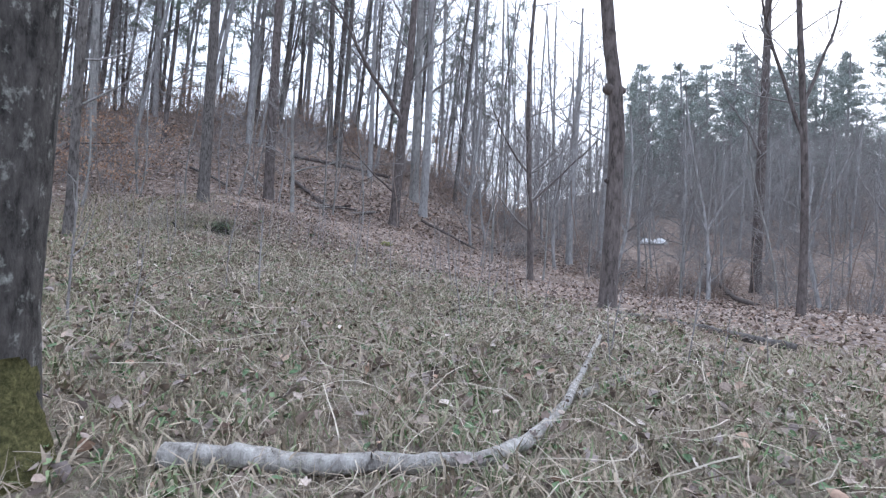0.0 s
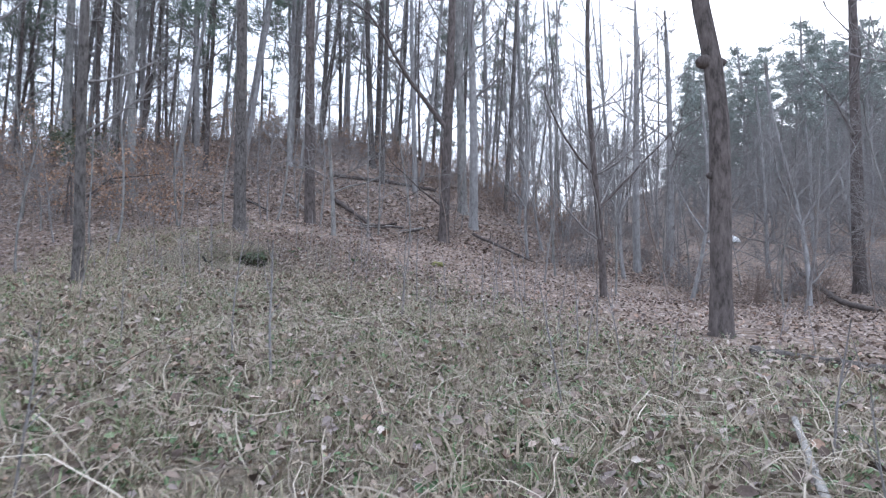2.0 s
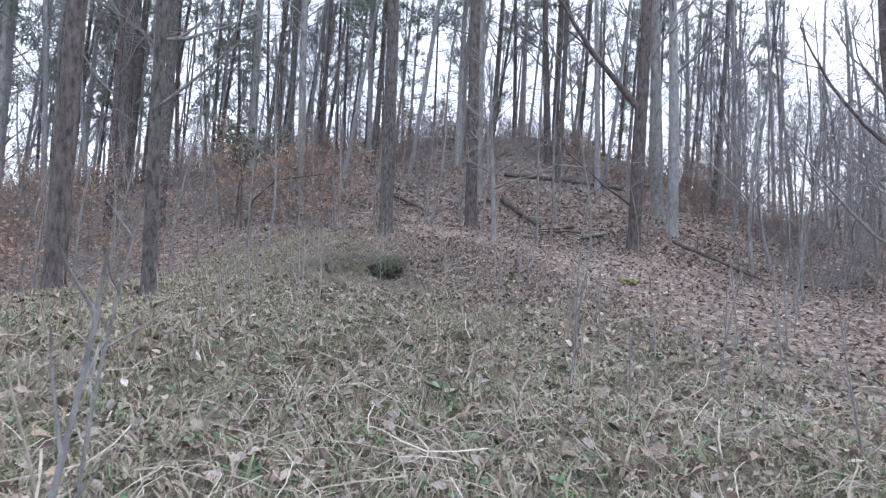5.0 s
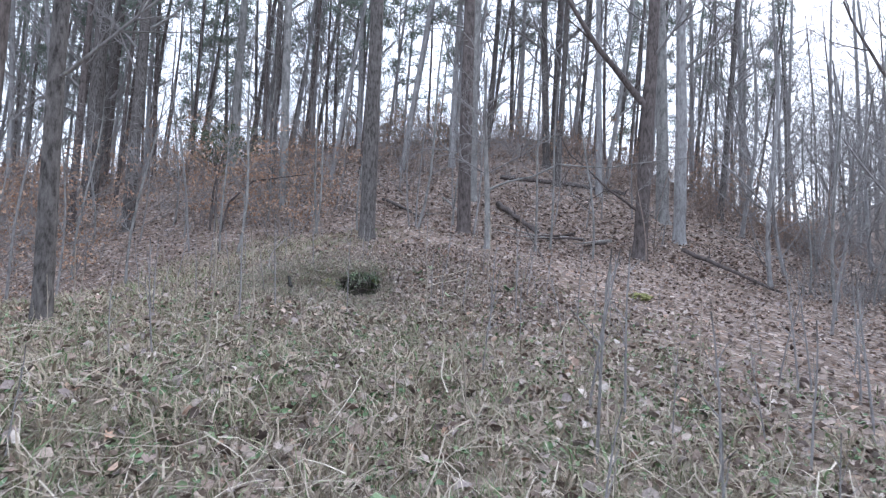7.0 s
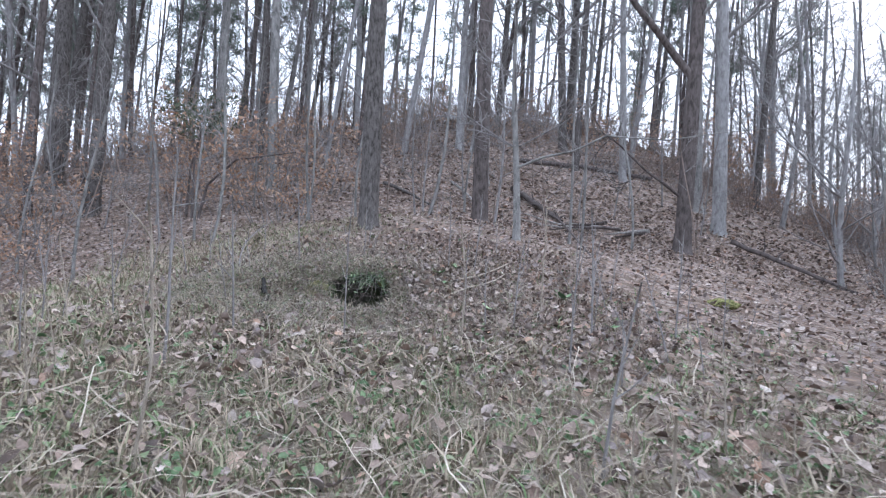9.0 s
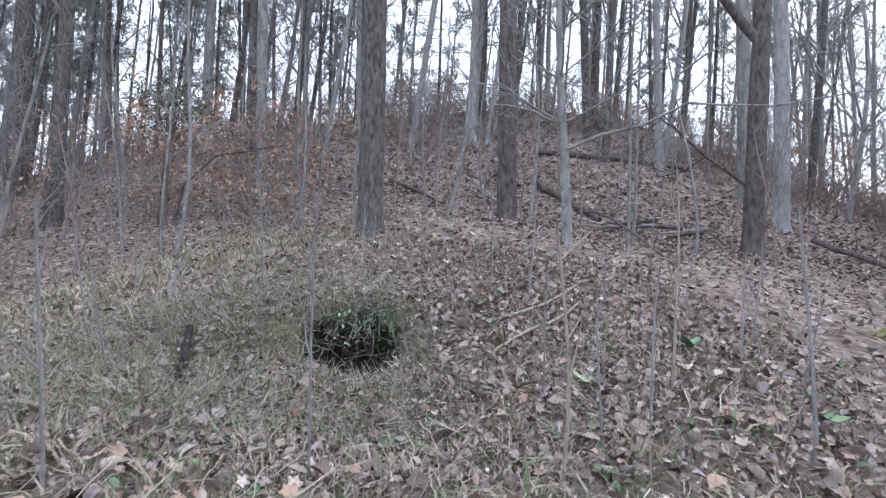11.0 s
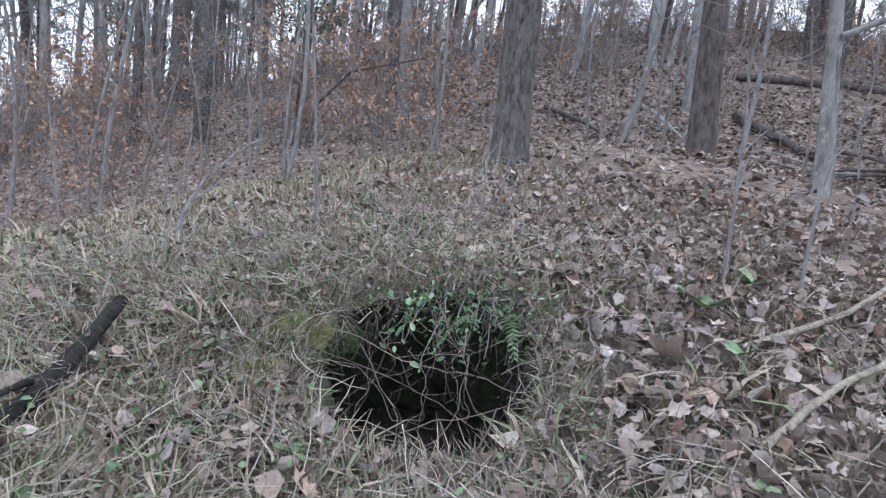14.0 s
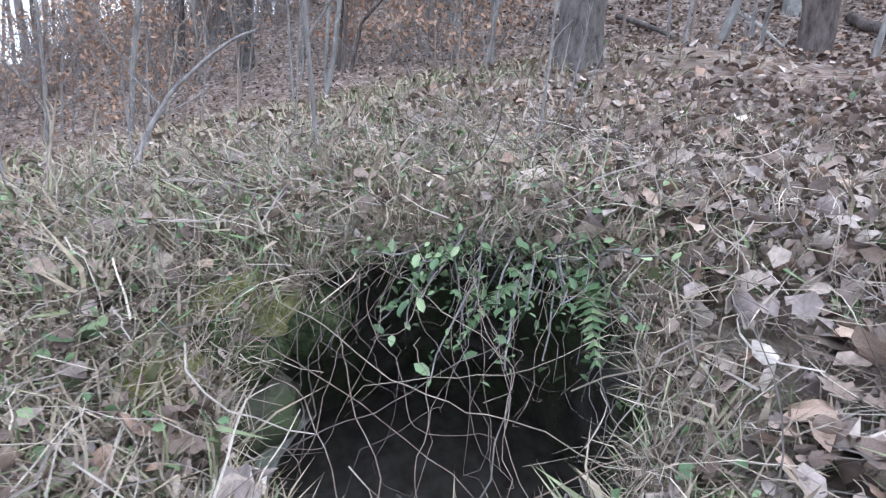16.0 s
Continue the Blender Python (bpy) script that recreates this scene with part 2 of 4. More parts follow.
def empty(name, x, y, z, label, category, group="", rz=0.0, scale=1.0):
    ob = new(name)
    ob.empty_display_size = 0.1
    ob.location, ob.rotation_euler, ob.scale = (x, y, z), (0, 0, rz), (scale,) * 3
    return tagged(ob, label, category, group)


class Tubes:
    """Gathers tapered tubes into one mesh."""

    def __init__(self):
        self.v, self.f, self.n = [], [], 0

    def tube(self, pts, radii, sides=4, rough=0.0, rng=None, cap=True):
        pts = np.asarray(pts, float)
        k = len(pts)
        t = np.gradient(pts, axis=0)
        t /= np.linalg.norm(t, axis=1)[:, None] + 1e-9
        ref = np.array([0.0, 0, 1]) if abs(t[:, 2]).mean() < 0.8 else np.array([1.0, 0, 0])
        a = np.cross(t, ref)
        a /= np.linalg.norm(a, axis=1)[:, None] + 1e-9
        b = np.cross(t, a)
        ang = np.arange(sides) * 2 * np.pi / sides
        r = np.asarray(radii, float)[:, None] * np.ones((1, sides))
        if rough:
            r = r * (1 + rough * rng.uniform(-1, 1, r.shape))
        ring = pts[:, None] + r[..., None] * (np.cos(ang)[None, :, None] * a[:, None] + np.sin(ang)[None, :, None] * b[:, None])
        self.v.append(ring.reshape(-1, 3))
        i = np.arange(k - 1)[:, None] * sides + np.arange(sides)[None]
        j = np.arange(k - 1)[:, None] * sides + (np.arange(sides)[None] + 1) % sides
        q = np.stack([i, j, i + sides, j, j + sides, i + sides], -1).reshape(-1, 3)
        self.f.append(q + self.n)
        if cap:
            for base, flip in ((0, 1), ((k - 1) * sides, -1)):
                fan = np.array([[base, base + s, base + s + 1] for s in range(1, sides - 1)])
                self.f.append(fan[:, ::flip] + self.n)
        self.n += k * sides

    def blades(self, verts, tris):
        self.v.append(verts)
        self.f.append(tris + self.n)
        self.n += len(verts)

    def mesh(self, name, mat, smooth=True):
        return mesh_of(name, np.concatenate(self.v), np.concatenate(self.f), mat, smooth)


def wander(rng, start, way, length, steps, bend, lift=0.0):
    """A crooked line of points from start along way."""
    p, d, out = np.array(start, float), np.array(way, float), [np.array(start, float)]
    for _ in range(steps):
        d = d + rng.normal(0, bend, 3) + (0, 0, lift)
        d /= np.linalg.norm(d)
        p = p + d * length / steps
        out.append(p)
    return np.array(out)


# ---- trees ----
THICK = [1.0]                              # least thickness of twigs; more in tall crowns


def grow(rng, tubes, start, way, length, radius, level, spread, lift, counts, sides=4):
    """A limb with its smaller branches and twigs."""
    steps = (5, 2, 1)[min(level, 2)]
    line = wander(rng, start, way, length, steps, 0.10 + 0.05 * level, lift)
    tubes.tube(line, np.maximum(np.linspace(radius, radius * 0.3, len(line)), (0.014, 0.011, 0.009)[min(level, 2)] * THICK[0]), sides if level == 0 else 3, cap=False)
    if level + 1 >= len(counts) + 1 or level >= len(counts):
        return
    for _ in range(counts[level]):
        s = rng.uniform(0.3, 1.0)
        i = min(int(s * steps), steps - 1)
        d = line[i + 1] - line[i]
        d /= np.linalg.norm(d)
        side = rng.normal(0, 1, 3)
        side -= side @ d * d
        side /= np.linalg.norm(side)
        w = d * math.cos(spread) + side * math.sin(spread)
        q = line[i] + (line[i + 1] - line[i]) * (s * steps - i)
        grow(rng, tubes, q, w, length * rng.uniform(0.35, 0.6), radius * (1 - 0.6 * s) * 0.6, level + 1, spread, lift, counts)


def trunk_line(rng, tall, lean, sway):
    n = max(8, int(tall / 0.9))
    s = np.linspace(0, 1, n)
    a, b = rng.uniform(0, 6.28, 2)
    x = lean[0] * s * tall + sway * np.sin(s * 4.2 + a) - sway * math.sin(a)
    y = lean[1] * s * tall + sway * np.sin(s * 3.6 + b) - sway * math.sin(b)
    return np.stack([x, y, s * tall - 0.25], 1)


def trunk_mesh(name, rng, line, r0, mat, sides=12, flare=0.5, taper=0.55, knobs=()):
    t = Tubes()
    # a closer row of rings near the root for the flare
    low = np.linspace(0, 1, 7)[:, None] * (line[1] - line[0]) + line[0]
    pts = np.concatenate([low[:-1], line[1:]])
    s = (pts[:, 2] - pts[0, 2]) / (pts[-1, 2] - pts[0, 2])
    r = r0 * (1 - taper * s) * (1 + flare * np.exp(-(pts[:, 2] + 0.05) / 0.22)) * np.where(s > 0.93, 0.6, 1)
    t.tube(pts, r, sides, 0.06, rng)
    for h, a, size in knobs:
        i = int(np.argmin(abs(pts[:, 2] - h)))
        c, out = pts[i], np.array([math.cos(a), math.sin(a), 0.15])
        t.tube(np.array([c, c + out * r0 * 0.9, c + out * (r0 * 0.9 + size * 0.6), c + out * (r0 * 0.9 + size)]),
               [size * 0.9, size, size * 0.75, size * 0.2], 8, 0.1, rng)
    return t.mesh(name, mat)


def bare_crown(name, rng, line, r0, mat, low, limbs, reach, counts, lift=0.08):
    t = Tubes()
    tall = line[-1, 2]
    for k in range(limbs):
        h = low + (1 - low) * (k + rng.uniform(0, 1)) / limbs
        i = min(int(h * (len(line) - 1)), len(line) - 2)
        a = rng.uniform(0, 6.283)
        up = rng.uniform(0.25, 0.9)
        w = np.array([math.cos(a), math.sin(a), up])
        w /= np.linalg.norm(w)
        grow(rng, t, line[i], w, reach * (1.15 - 0.6 * h) * rng.uniform(0.6, 1.2), r0 * 0.36 * (1.15 - 0.8 * h), 0, radians(42), lift, counts)
    return t.mesh(name, mat)


def pine_crown(name_limbs, name_needles, rng, line, r0, low, limbs, reach, mat, wide):
    t, f = Tubes(), Tubes()
    for k in range(limbs):
        h = low * 0.5 + (1 - low * 0.5) * (k + rng.uniform(0, 1)) / limbs
        i = min(int(h * (len(line) - 1)), len(line) - 2)
        a = rng.uniform(0, 6.283)
        living = h > low
        w = np.array([math.cos(a), math.sin(a), rng.uniform(-0.1, 0.35)])
        length = reach * (1.25 - h) * rng.uniform(0.6, 1.2) * (1.0 if living else 0.55)
        limb = wander(rng, line[i], w / np.linalg.norm(w), length, 4, 0.1, 0.02)
        t.tube(limb, np.linspace(r0 * 0.2, 0.012, 5), 3, cap=False)
        if not living:
            continue
        for _ in range(int(6 + length * 4)):
            s = rng.uniform(0.35, 1.0)
            j = min(int(s * 4), 3)
            c = limb[j] + (limb[j + 1] - limb[j]) * (s * 4 - j) + rng.normal(0, 0.28, 3) * (1, 1, 0.5)
            d = rng.normal(0, 1, (8, 3)) + (0, 0, 0.35)
            d /= np.linalg.norm(d, axis=1)[:, None]
            e = np.cross(d, rng.normal(0, 1, (8, 3)))
            e /= np.linalg.norm(e, axis=1)[:, None]
            tip = c + d * rng.uniform(0.28, 0.5, (8, 1))
            v = np.stack([np.tile(c, (8, 1)), tip + e * wide, tip - e * wide], 1).reshape(-1, 3)
            f.blades(v, np.arange(24).reshape(8, 3))
    return t.mesh(name_limbs, TWIG), f.mesh(name_needles, mat, False)


def oak(seed, x, y, tall, r0, mat, label, lean=(0, 0), sway=0.1, low=0.35, limbs=14, reach=4.0, counts=(5, 4), knobs=(), sides=14, category="tree", name="tree", group="", forks=(), bend=None):
    rng = np.random.RandomState(seed)
    THICK[0] = 0.45 if tall < 12 else 1.15
    line = trunk_line(rng, tall, lean, sway)
    if bend:                               # the trunk bows to one side above that height
        over = np.maximum(line[:, 2] - bend[0], 0)
        line[:, 0] += bend[1] * np.minimum(over ** 2, over * 1.7)
    t = empty(name, x, y, ground_at(x, y), label, category, group)
    part("trunk", trunk_mesh("trunk", rng, line, r0, mat, sides, 0.32, 0.5, knobs), t)
    for h, way, length, r in forks:
        tb = Tubes()
        i = int(np.argmin(abs(line[:, 2] - h)))
        limb = wander(rng, line[i], np.array(way) / np.linalg.norm(way), length, 9, 0.07, 0.03)
        tb.tube(limb, np.linspace(r, r * 0.4, 10), 9, 0.06, rng)
        for k in (4, 6, 8, 9):
            d = limb[k] - limb[k - 1] + rng.normal(0, 0.35, 3)
            grow(rng, tb, limb[k], d / np.linalg.norm(d), length * 0.35, r * 0.35, 0, 0.7, 0.04, (4, 3))
        part("limb", tb.mesh("limb", mat), t, "thick forked limb")
    tagged(part("crown", bare_crown("crown", rng, line, r0, TWIG, low, limbs, reach, counts), t, "bare twiggy branches"), kind="stuff")
    return t


def pine(seed, x, y, tall, r0, mat, label, low=0.45, limbs=34, reach=2.6, lean=(0, 0), group="", needle=None, wide=0.035):
    rng = np.random.RandomState(seed)
    line = trunk_line(rng, tall, lean, 0.1)
    t = empty("pine_tree", x, y, ground_at(x, y), label, "tree", group)
    part("trunk", trunk_mesh("trunk", rng, line, r0, mat, 9, 0.3, 0.6), t)
    limbs_me, needles = pine_crown("limbs", "needles", rng, line, r0, low, limbs, reach, needle or NEEDLE, wide)
    tagged(part("branchwork", limbs_me, t, "thin dead and living side branches"), kind="stuff")
    tagged(part("foliage", needles, t, "loose tufts of green needles"), kind="stuff")
    return t


def brush(seed, stems, tall, leaves, mat, label, x=0.0, y=0.0, name="shrub"):
    """A thicket of bare stems, some with withered leaves still on."""
    rng = np.random.RandomState(seed)
    t, f = Tubes(), Tubes()
    for _ in range(stems):
        a, far = rng.uniform(0, 6.283), rng.uniform(0, 0.8)
        w = np.array([math.cos(a) * 0.45, math.sin(a) * 0.45, 1.0])
        line = wander(rng, (far * math.cos(a), far * math.sin(a), -0.1), w / np.linalg.norm(w), tall * rng.uniform(0.5, 1.1), 3, 0.14)
        t.tube(line, np.linspace(0.016, 0.005, 4), 3, cap=False)
        for _ in range(4):
            k = rng.randint(1, 4)
            d = rng.normal(0, 1, 3) + (0, 0, 0.5)
            tw = wander(rng, line[k], d / np.linalg.norm(d), rng.uniform(0.25, 0.7), 2, 0.2)
            t.tube(tw[::2], [0.008, 0.005], 3, cap=False)
            for _ in range(leaves):
                c = tw[rng.randint(0, 3)] + rng.normal(0, 0.12, 3)
                e1, e2 = rng.normal(0, 1, (2, 3))
                e1, e2 = e1 / np.linalg.norm(e1) * 0.065, e2 / np.linalg.norm(e2) * 0.038
                f.blades(np.array([c - e1, c + e2, c + e1, c - e2]), np.array([[0, 1, 2], [0, 2, 3]]))
    top = empty(name, x, y, ground_at(x, y), label, "shrub")
    tagged(part("stem_thicket", t.mesh("stem_thicket", mat), top), kind="stuff")
    if leaves:
        tagged(part("foliage", f.mesh("foliage", BEECH, False), top, "withered copper-brown leaves"), kind="stuff")
    return top


# ---- the ground, one sheet to the horizon ----
def build_ground():
    n, k, a = 360, 7.7, 1.56
    s = np.sinh(np.linspace(-1, 1, n) * k) * a
    gx, gy = np.meshgrid(HOLE[0] + s, HOLE[1] + s)
    # the rim of the spring's mouth is drawn smooth
    dx, dy = gx - HOLE[0], gy - HOLE[1]
    mu, mv = dx * BACK[0] + dy * BACK[1] - MOUTH[1], dx * SIDE[0] + dy * SIDE[1] - MOUTH[0]
    f = np.hypot(mu / MOUTH[3], mv / MOUTH[2])
    s = np.where((f < 1) & (f > 0.3), 1 / np.maximum(f, 0.3), 1)
    mu, mv = mu * s + MOUTH[1], mv * s + MOUTH[0]
    px, py = HOLE[0] + mu * BACK[0] + mv * SIDE[0], HOLE[1] + mu * BACK[1] + mv * SIDE[1]
    keep_x, keep_y = gx.copy(), gy.copy()
    gx, gy = px, py
    gz = height(gx, gy)
    idx = np.arange(n * n).reshape(n, n)
    cx = (keep_x[:-1, :-1] + keep_x[1:, 1:]) / 2 - HOLE[0]
    cy = (keep_y[:-1, :-1] + keep_y[1:, 1:]) / 2 - HOLE[1]
    u, v = cx * BACK[0] + cy * BACK[1], cx * SIDE[0] + cy * SIDE[1]
    keep = ((u - MOUTH[1]) / MOUTH[3]) ** 2 + ((v - MOUTH[0]) / MOUTH[2]) ** 2 > 1
    q = np.stack([idx[:-1, :-1], idx[:-1, 1:], idx[1:, 1:], idx[1:, :-1]], -1)[keep]
    tris = np.concatenate([q[:, [0, 1, 2]], q[:, [0, 2, 3]]])
    me = mesh_of("ground", np.stack([gx, gy, gz], -1), tris, FLOOR, True)
    att = me.attributes.new("grass", "FLOAT", "POINT")
    att.data.foreach_set("value", grassy(gx, gy).ravel().astype(np.float32))
    return tagged(new("ground", me), "leaf-strewn meadow and wooded hillside soil", "ground", kind="structure")


ground = build_ground()

# ---- the trees passed near by ----
oak(11, -1.64, 1.62, 15, 0.225, BARK_LICHEN, "rough grey tree trunk with lichen and a mossy foot", sway=0.05, low=0.45, sides=22)
oak(12, 3.42, 11.3, 14, 0.185, BARK_DARK, "dark ridged tree trunk with a knobbly burl", lean=(0.02, 0.0), sway=0.03, bend=(3.6, -0.07), low=0.5, limbs=12,
    knobs=((5.0, radians(190), 0.13), (4.4, radians(10), 0.08), (2.4, radians(185), 0.07)), sides=20)
oak(13, -9.5, 18.58, 19, 0.205, BARK_OAK, "tall straight oak with pale grey flaking bark", sway=0.04, low=0.5, limbs=12, sides=22)
oak(14, -9.12, 23.75, 20, 0.235, BARK_DARK, "tall dark brown tree with furrowed bark", sway=0.05, low=0.5, limbs=12, sides=20)
oak(15, -3.84, 27.3, 19, 0.255, BARK_DARK, "thick dark tree that forks above head height", lean=(0.03, 0.02), sway=0.08, low=0.42, limbs=12, reach=5.0, sides=20,
    forks=((5.6, (-0.75, -0.3, 1.0), 6.5, 0.13), (1.9, (-0.8, -0.5, 0.42), 3.4, 0.05)))
oak(16, -8.04, 10.25, 11, 0.10, BARK_OAK, "slender leaning tree with a mossy foot", lean=(0.05, 0.0), sway=0.12, low=0.35, limbs=12, reach=2.2)
oak(17, 2.45, 18.5, 11, 0.11, BARK_DARK, "slim crooked tree with a wide twiggy crown", sway=0.18, low=0.2, limbs=20, reach=3.4, counts=(6, 5), forks=((3.2, (0.9, 0.2, 0.8), 3.5, 0.045), (4.2, (-0.8, 0.1, 0.9), 3.2, 0.04)))
oak(18, 15.5, 29.6, 20, 0.28, BARK_DARK, "tall dark tree on the leafy flat beside a fallen log", sway=0.1, low=0.4, limbs=12)
oak(19, 9.2, 14.4, 13, 0.11, BARK_DARK, "slim dark tree that forks high up", sway=0.15, low=0.5, limbs=10, reach=3.5,
    forks=((5.2, (-0.5, 0.1, 1.0), 5.0, 0.06), (5.6, (0.45, 0.0, 1.0), 5.0, 0.05)))
oak(20, -13.1, 11.6, 16, 0.22, BARK_DARK, "dark straight tree at the meadow's edge", lean=(0.01, 0.0), sway=0.06, low=0.45, limbs=12)
oak(21, -2.84, 32.05, 19, 0.26, BARK_FAR_HAZED, "grey tree on the slope", low=0.4, limbs=14)
oak(22, -3.75, 34.6, 21, 0.30, BARK_PALE, "pale grey tree on the slope", low=0.45, limbs=14)
oak(23, -11.83, 30.5, 20, 0.2, BARK_PALE, "slim pale tree on the slope", low=0.45, limbs=12)
oak(24, -22.8, 20.7, 18, 0.25, BARK_OAK, "grey tree at the foot of the hill", low=0.4, limbs=14)
oak(25, -24.33, 19.38, 15, 0.16, BARK_DARK, "slim dark tree at the foot of the hill", low=0.35, limbs=14)
oak(26, -19.06, 25.5, 18, 0.21, BARK_PALE, "straight pale tree among brush", low=0.45, limbs=12)
oak(27, -27.35, 21.7, 20, 0.36, BARK_OAK, "thick grey tree at the foot of the hill", low=0.4, limbs=14, reach=5)
oak(28, -25.44, 28.26, 20, 0.25, BARK_PALE, "pale bleached tree on the slope", low=0.5, limbs=10)
oak(29, 8.69, 36.3, 16, 0.24, BARK_FAR_HAZED, "grey tree beyond the old stream cut", low=0.3, limbs=16)
oak(30, 5.77, 30.8, 15, 0.2, BARK_FAR_HAZED, "grey tree beside the old stream cut", low=0.3, limbs=16)
oak(31, -6.83, 35.1, 17, 0.17, BARK_FAR_HAZED, "slim grey tree on the slope", low=0.4, limbs=12)
oak(32, -21.36, 27.0, 17, 0.18, BARK_OAK, "slim grey tree on the slope", low=0.4, limbs=12)


def moss_sleeve(x, y, r0):
    """Moss that climbs the foot of a trunk on one side."""
    rng = np.random.RandomState(45)
    t = Tubes()
    z = np.linspace(-0.15, 0.5, 12)
    pts = np.stack([0.06 - 0.13 * np.maximum(z, 0), -0.035 + 0.03 * z, z], 1)
    t.tube(pts, r0 * (0.98 + 0.42 * np.exp(-(z + 0.05) / 0.2)), 34, 0.07, rng)
    ob = tagged(new("moss_cushion", t.mesh("moss_cushion", MOSS_FOOT)), "yellow-green moss climbing the foot of a tree", "moss")
    ob.location = (x, y, ground_at(x, y))


moss_sleeve(-1.64, 1.62, 0.225)


def pale_sapling():
    """A young pale-barked tree with one long side branch."""
    x, y = -6.66, 19.95
    rng = np.random.RandomState(41)
    t = empty("young_tree", x, y, ground_at(x, y), "pale lichen-spotted young tree with a long side branch", "tree")
    line = trunk_line(rng, 5.2, (0.0, 0.0), 0.08)
    part("trunk", trunk_mesh("trunk", rng, line, 0.085, BARK_PALE, 12, 0.3, 0.6), t)
    tb = Tubes()
    z0 = 1.55
    long = np.array([(0, 0, z0), (0.5, 0.12, z0 + 0.2), (1.1, 0.25, z0 + 0.32), (1.75, 0.35, z0 + 0.62), (2.1, 0.45, z0 + 0.58),
                     (2.9, 0.6, z0 + 0.5), (3.8, 0.8, z0 + 0.62), (4.9, 1.0, z0 + 0.7)])
    tb.tube(long, np.linspace(0.032, 0.008, len(long)), 6, 0.08, rng)
    part("side_branch", tb.mesh("side_branch", BARK_PALE), t)
    tw = Tubes()
    for k in range(10):
        a = rng.uniform(0, 6.28)
        grow(rng, tw, line[3 + k % 4], np.array([math.cos(a), math.sin(a), 0.6]) / 1.17, rng.uniform(0.9, 1.9), 0.018, 0, 0.7, 0.02, (4, 3))
    tagged(part("twig_spray", tw.mesh("twig_spray", TWIG), t), kind="stuff")
    return t


pale_sapling()


# ---- the woods on the hill and across the valley ----
def put_copies(models, spots, group, rng, slim=1.0, lean=(0.0, 0.0), loose=2.6):
    """Copies of the models at the spots, each turned, sized and leaning in its own way round a common lean in degrees."""
    for k, (x, y) in enumerate(spots):
        model = models[k % len(models)]
        s = rng.uniform(0.82, 1.15)
        thin = s * slim * rng.uniform(0.8, 1.2) if slim < 1 else s
        m = pose(x, y, ground_at(x, y), rng.normal(-lean[1], loose), rng.normal(lean[0], loose), 0) @ pose(0, 0, 0, 0, 0, rng.uniform(0, 360))
        ob = copy_thing(model, m)
        ob.scale = (thin, thin, s)
        ob["group"] = group


def spread_spots(rng, count, centre, yaw, far, gap, avoid=()):
    """Random places in a fan round centre, none closer than gap to another."""
    out, tries = [], 0
    while len(out) < count and tries < 6000:
        tries += 1
        a, d = radians(rng.uniform(*yaw)), math.sqrt(rng.uniform(far[0] ** 2, far[1] ** 2))
        p = (centre[0] - math.sin(a) * d, centre[1] + math.cos(a) * d)
        if all((p[0] - q[0]) ** 2 + (p[1] - q[1]) ** 2 > gap * gap for q in out + list(avoid)):
            out.append(p)
    return out


OPEN = [(1.0 + 0.317 * d, 3.0 + d) for d in range(24, 48)]        # a gap through which the far flat shows
NEAR = [(-9.5, 18.6), (-9.1, 23.7), (-3.8, 27.3), (-6.66, 19.95), (15.5, 29.6)]
hill_oak = [oak(51, -14.5, 33.5, 23, 0.185, BARK_FAR_HAZED, "tall bare grey forest tree", low=0.16, limbs=24, reach=4.0, counts=(5, 4), sway=0.22, sides=9, group="trees on the hill"),
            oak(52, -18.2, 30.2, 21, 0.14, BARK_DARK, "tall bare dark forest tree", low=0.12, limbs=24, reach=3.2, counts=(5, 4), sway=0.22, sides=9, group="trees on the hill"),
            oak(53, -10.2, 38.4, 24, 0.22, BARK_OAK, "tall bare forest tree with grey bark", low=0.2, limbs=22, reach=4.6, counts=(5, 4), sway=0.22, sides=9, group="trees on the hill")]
hill_pine = [pine(54, -21.3, 34.2, 25, 0.17, BARK_FAR_HAZED, "tall pine with a thin high crown", 0.34, 46, 2.8, group="trees on the hill"),
             pine(55, -15.8, 37.6, 24, 0.145, BARK_DARK, "tall slim pine with a thin high crown", 0.4, 40, 2.6, group="trees on the hill")]
rng = np.random.RandomState(5)
spots = spread_spots(rng, 128, (-1.7, 7.3), (-3, 74), (27, 60), 1.6, NEAR)
put_copies([hill_oak[0], hill_pine[0], hill_oak[1], hill_pine[1], hill_oak[2]], spots, "trees on the hill", rng, 0.78, (3.2, 0.0))
put_copies([hill_oak[1], hill_pine[1], hill_oak[0], hill_pine[0]], spread_spots(rng, 34, (-1.7, 7.3), (34, 76), (30, 62), 1.8, spots + NEAR), "trees on the hill", rng, 0.78, (3.6, 0.0))

# the valley's haze is put into these pines' needle colour
valley_pine = pine(61, 33.0, 74.0, 19, 0.22, BARK_FAR_HAZED, "broad green pine across the valley, paled with painted haze", 0.16, 84, 3.9, group="pines across the valley", needle=NEEDLE_HAZED, wide=0.042)
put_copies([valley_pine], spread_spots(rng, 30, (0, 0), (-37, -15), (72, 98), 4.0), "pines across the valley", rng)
valley_oak = oak(62, 18.0, 46.0, 10, 0.10, BARK_FAR_HAZED, "bare tree in the valley thicket, grey bark paled for haze", low=0.12, limbs=24, reach=3.6, counts=(5, 5), sides=7, group="bare trees in the valley")
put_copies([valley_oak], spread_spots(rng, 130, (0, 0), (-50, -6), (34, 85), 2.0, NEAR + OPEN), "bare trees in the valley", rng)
put_copies([hill_oak[1], hill_oak[0]], spread_spots(rng, 22, (0, 0), (-14, 2), (44, 75), 3.0, NEAR), "bare trees in the valley", rng, 0.72)
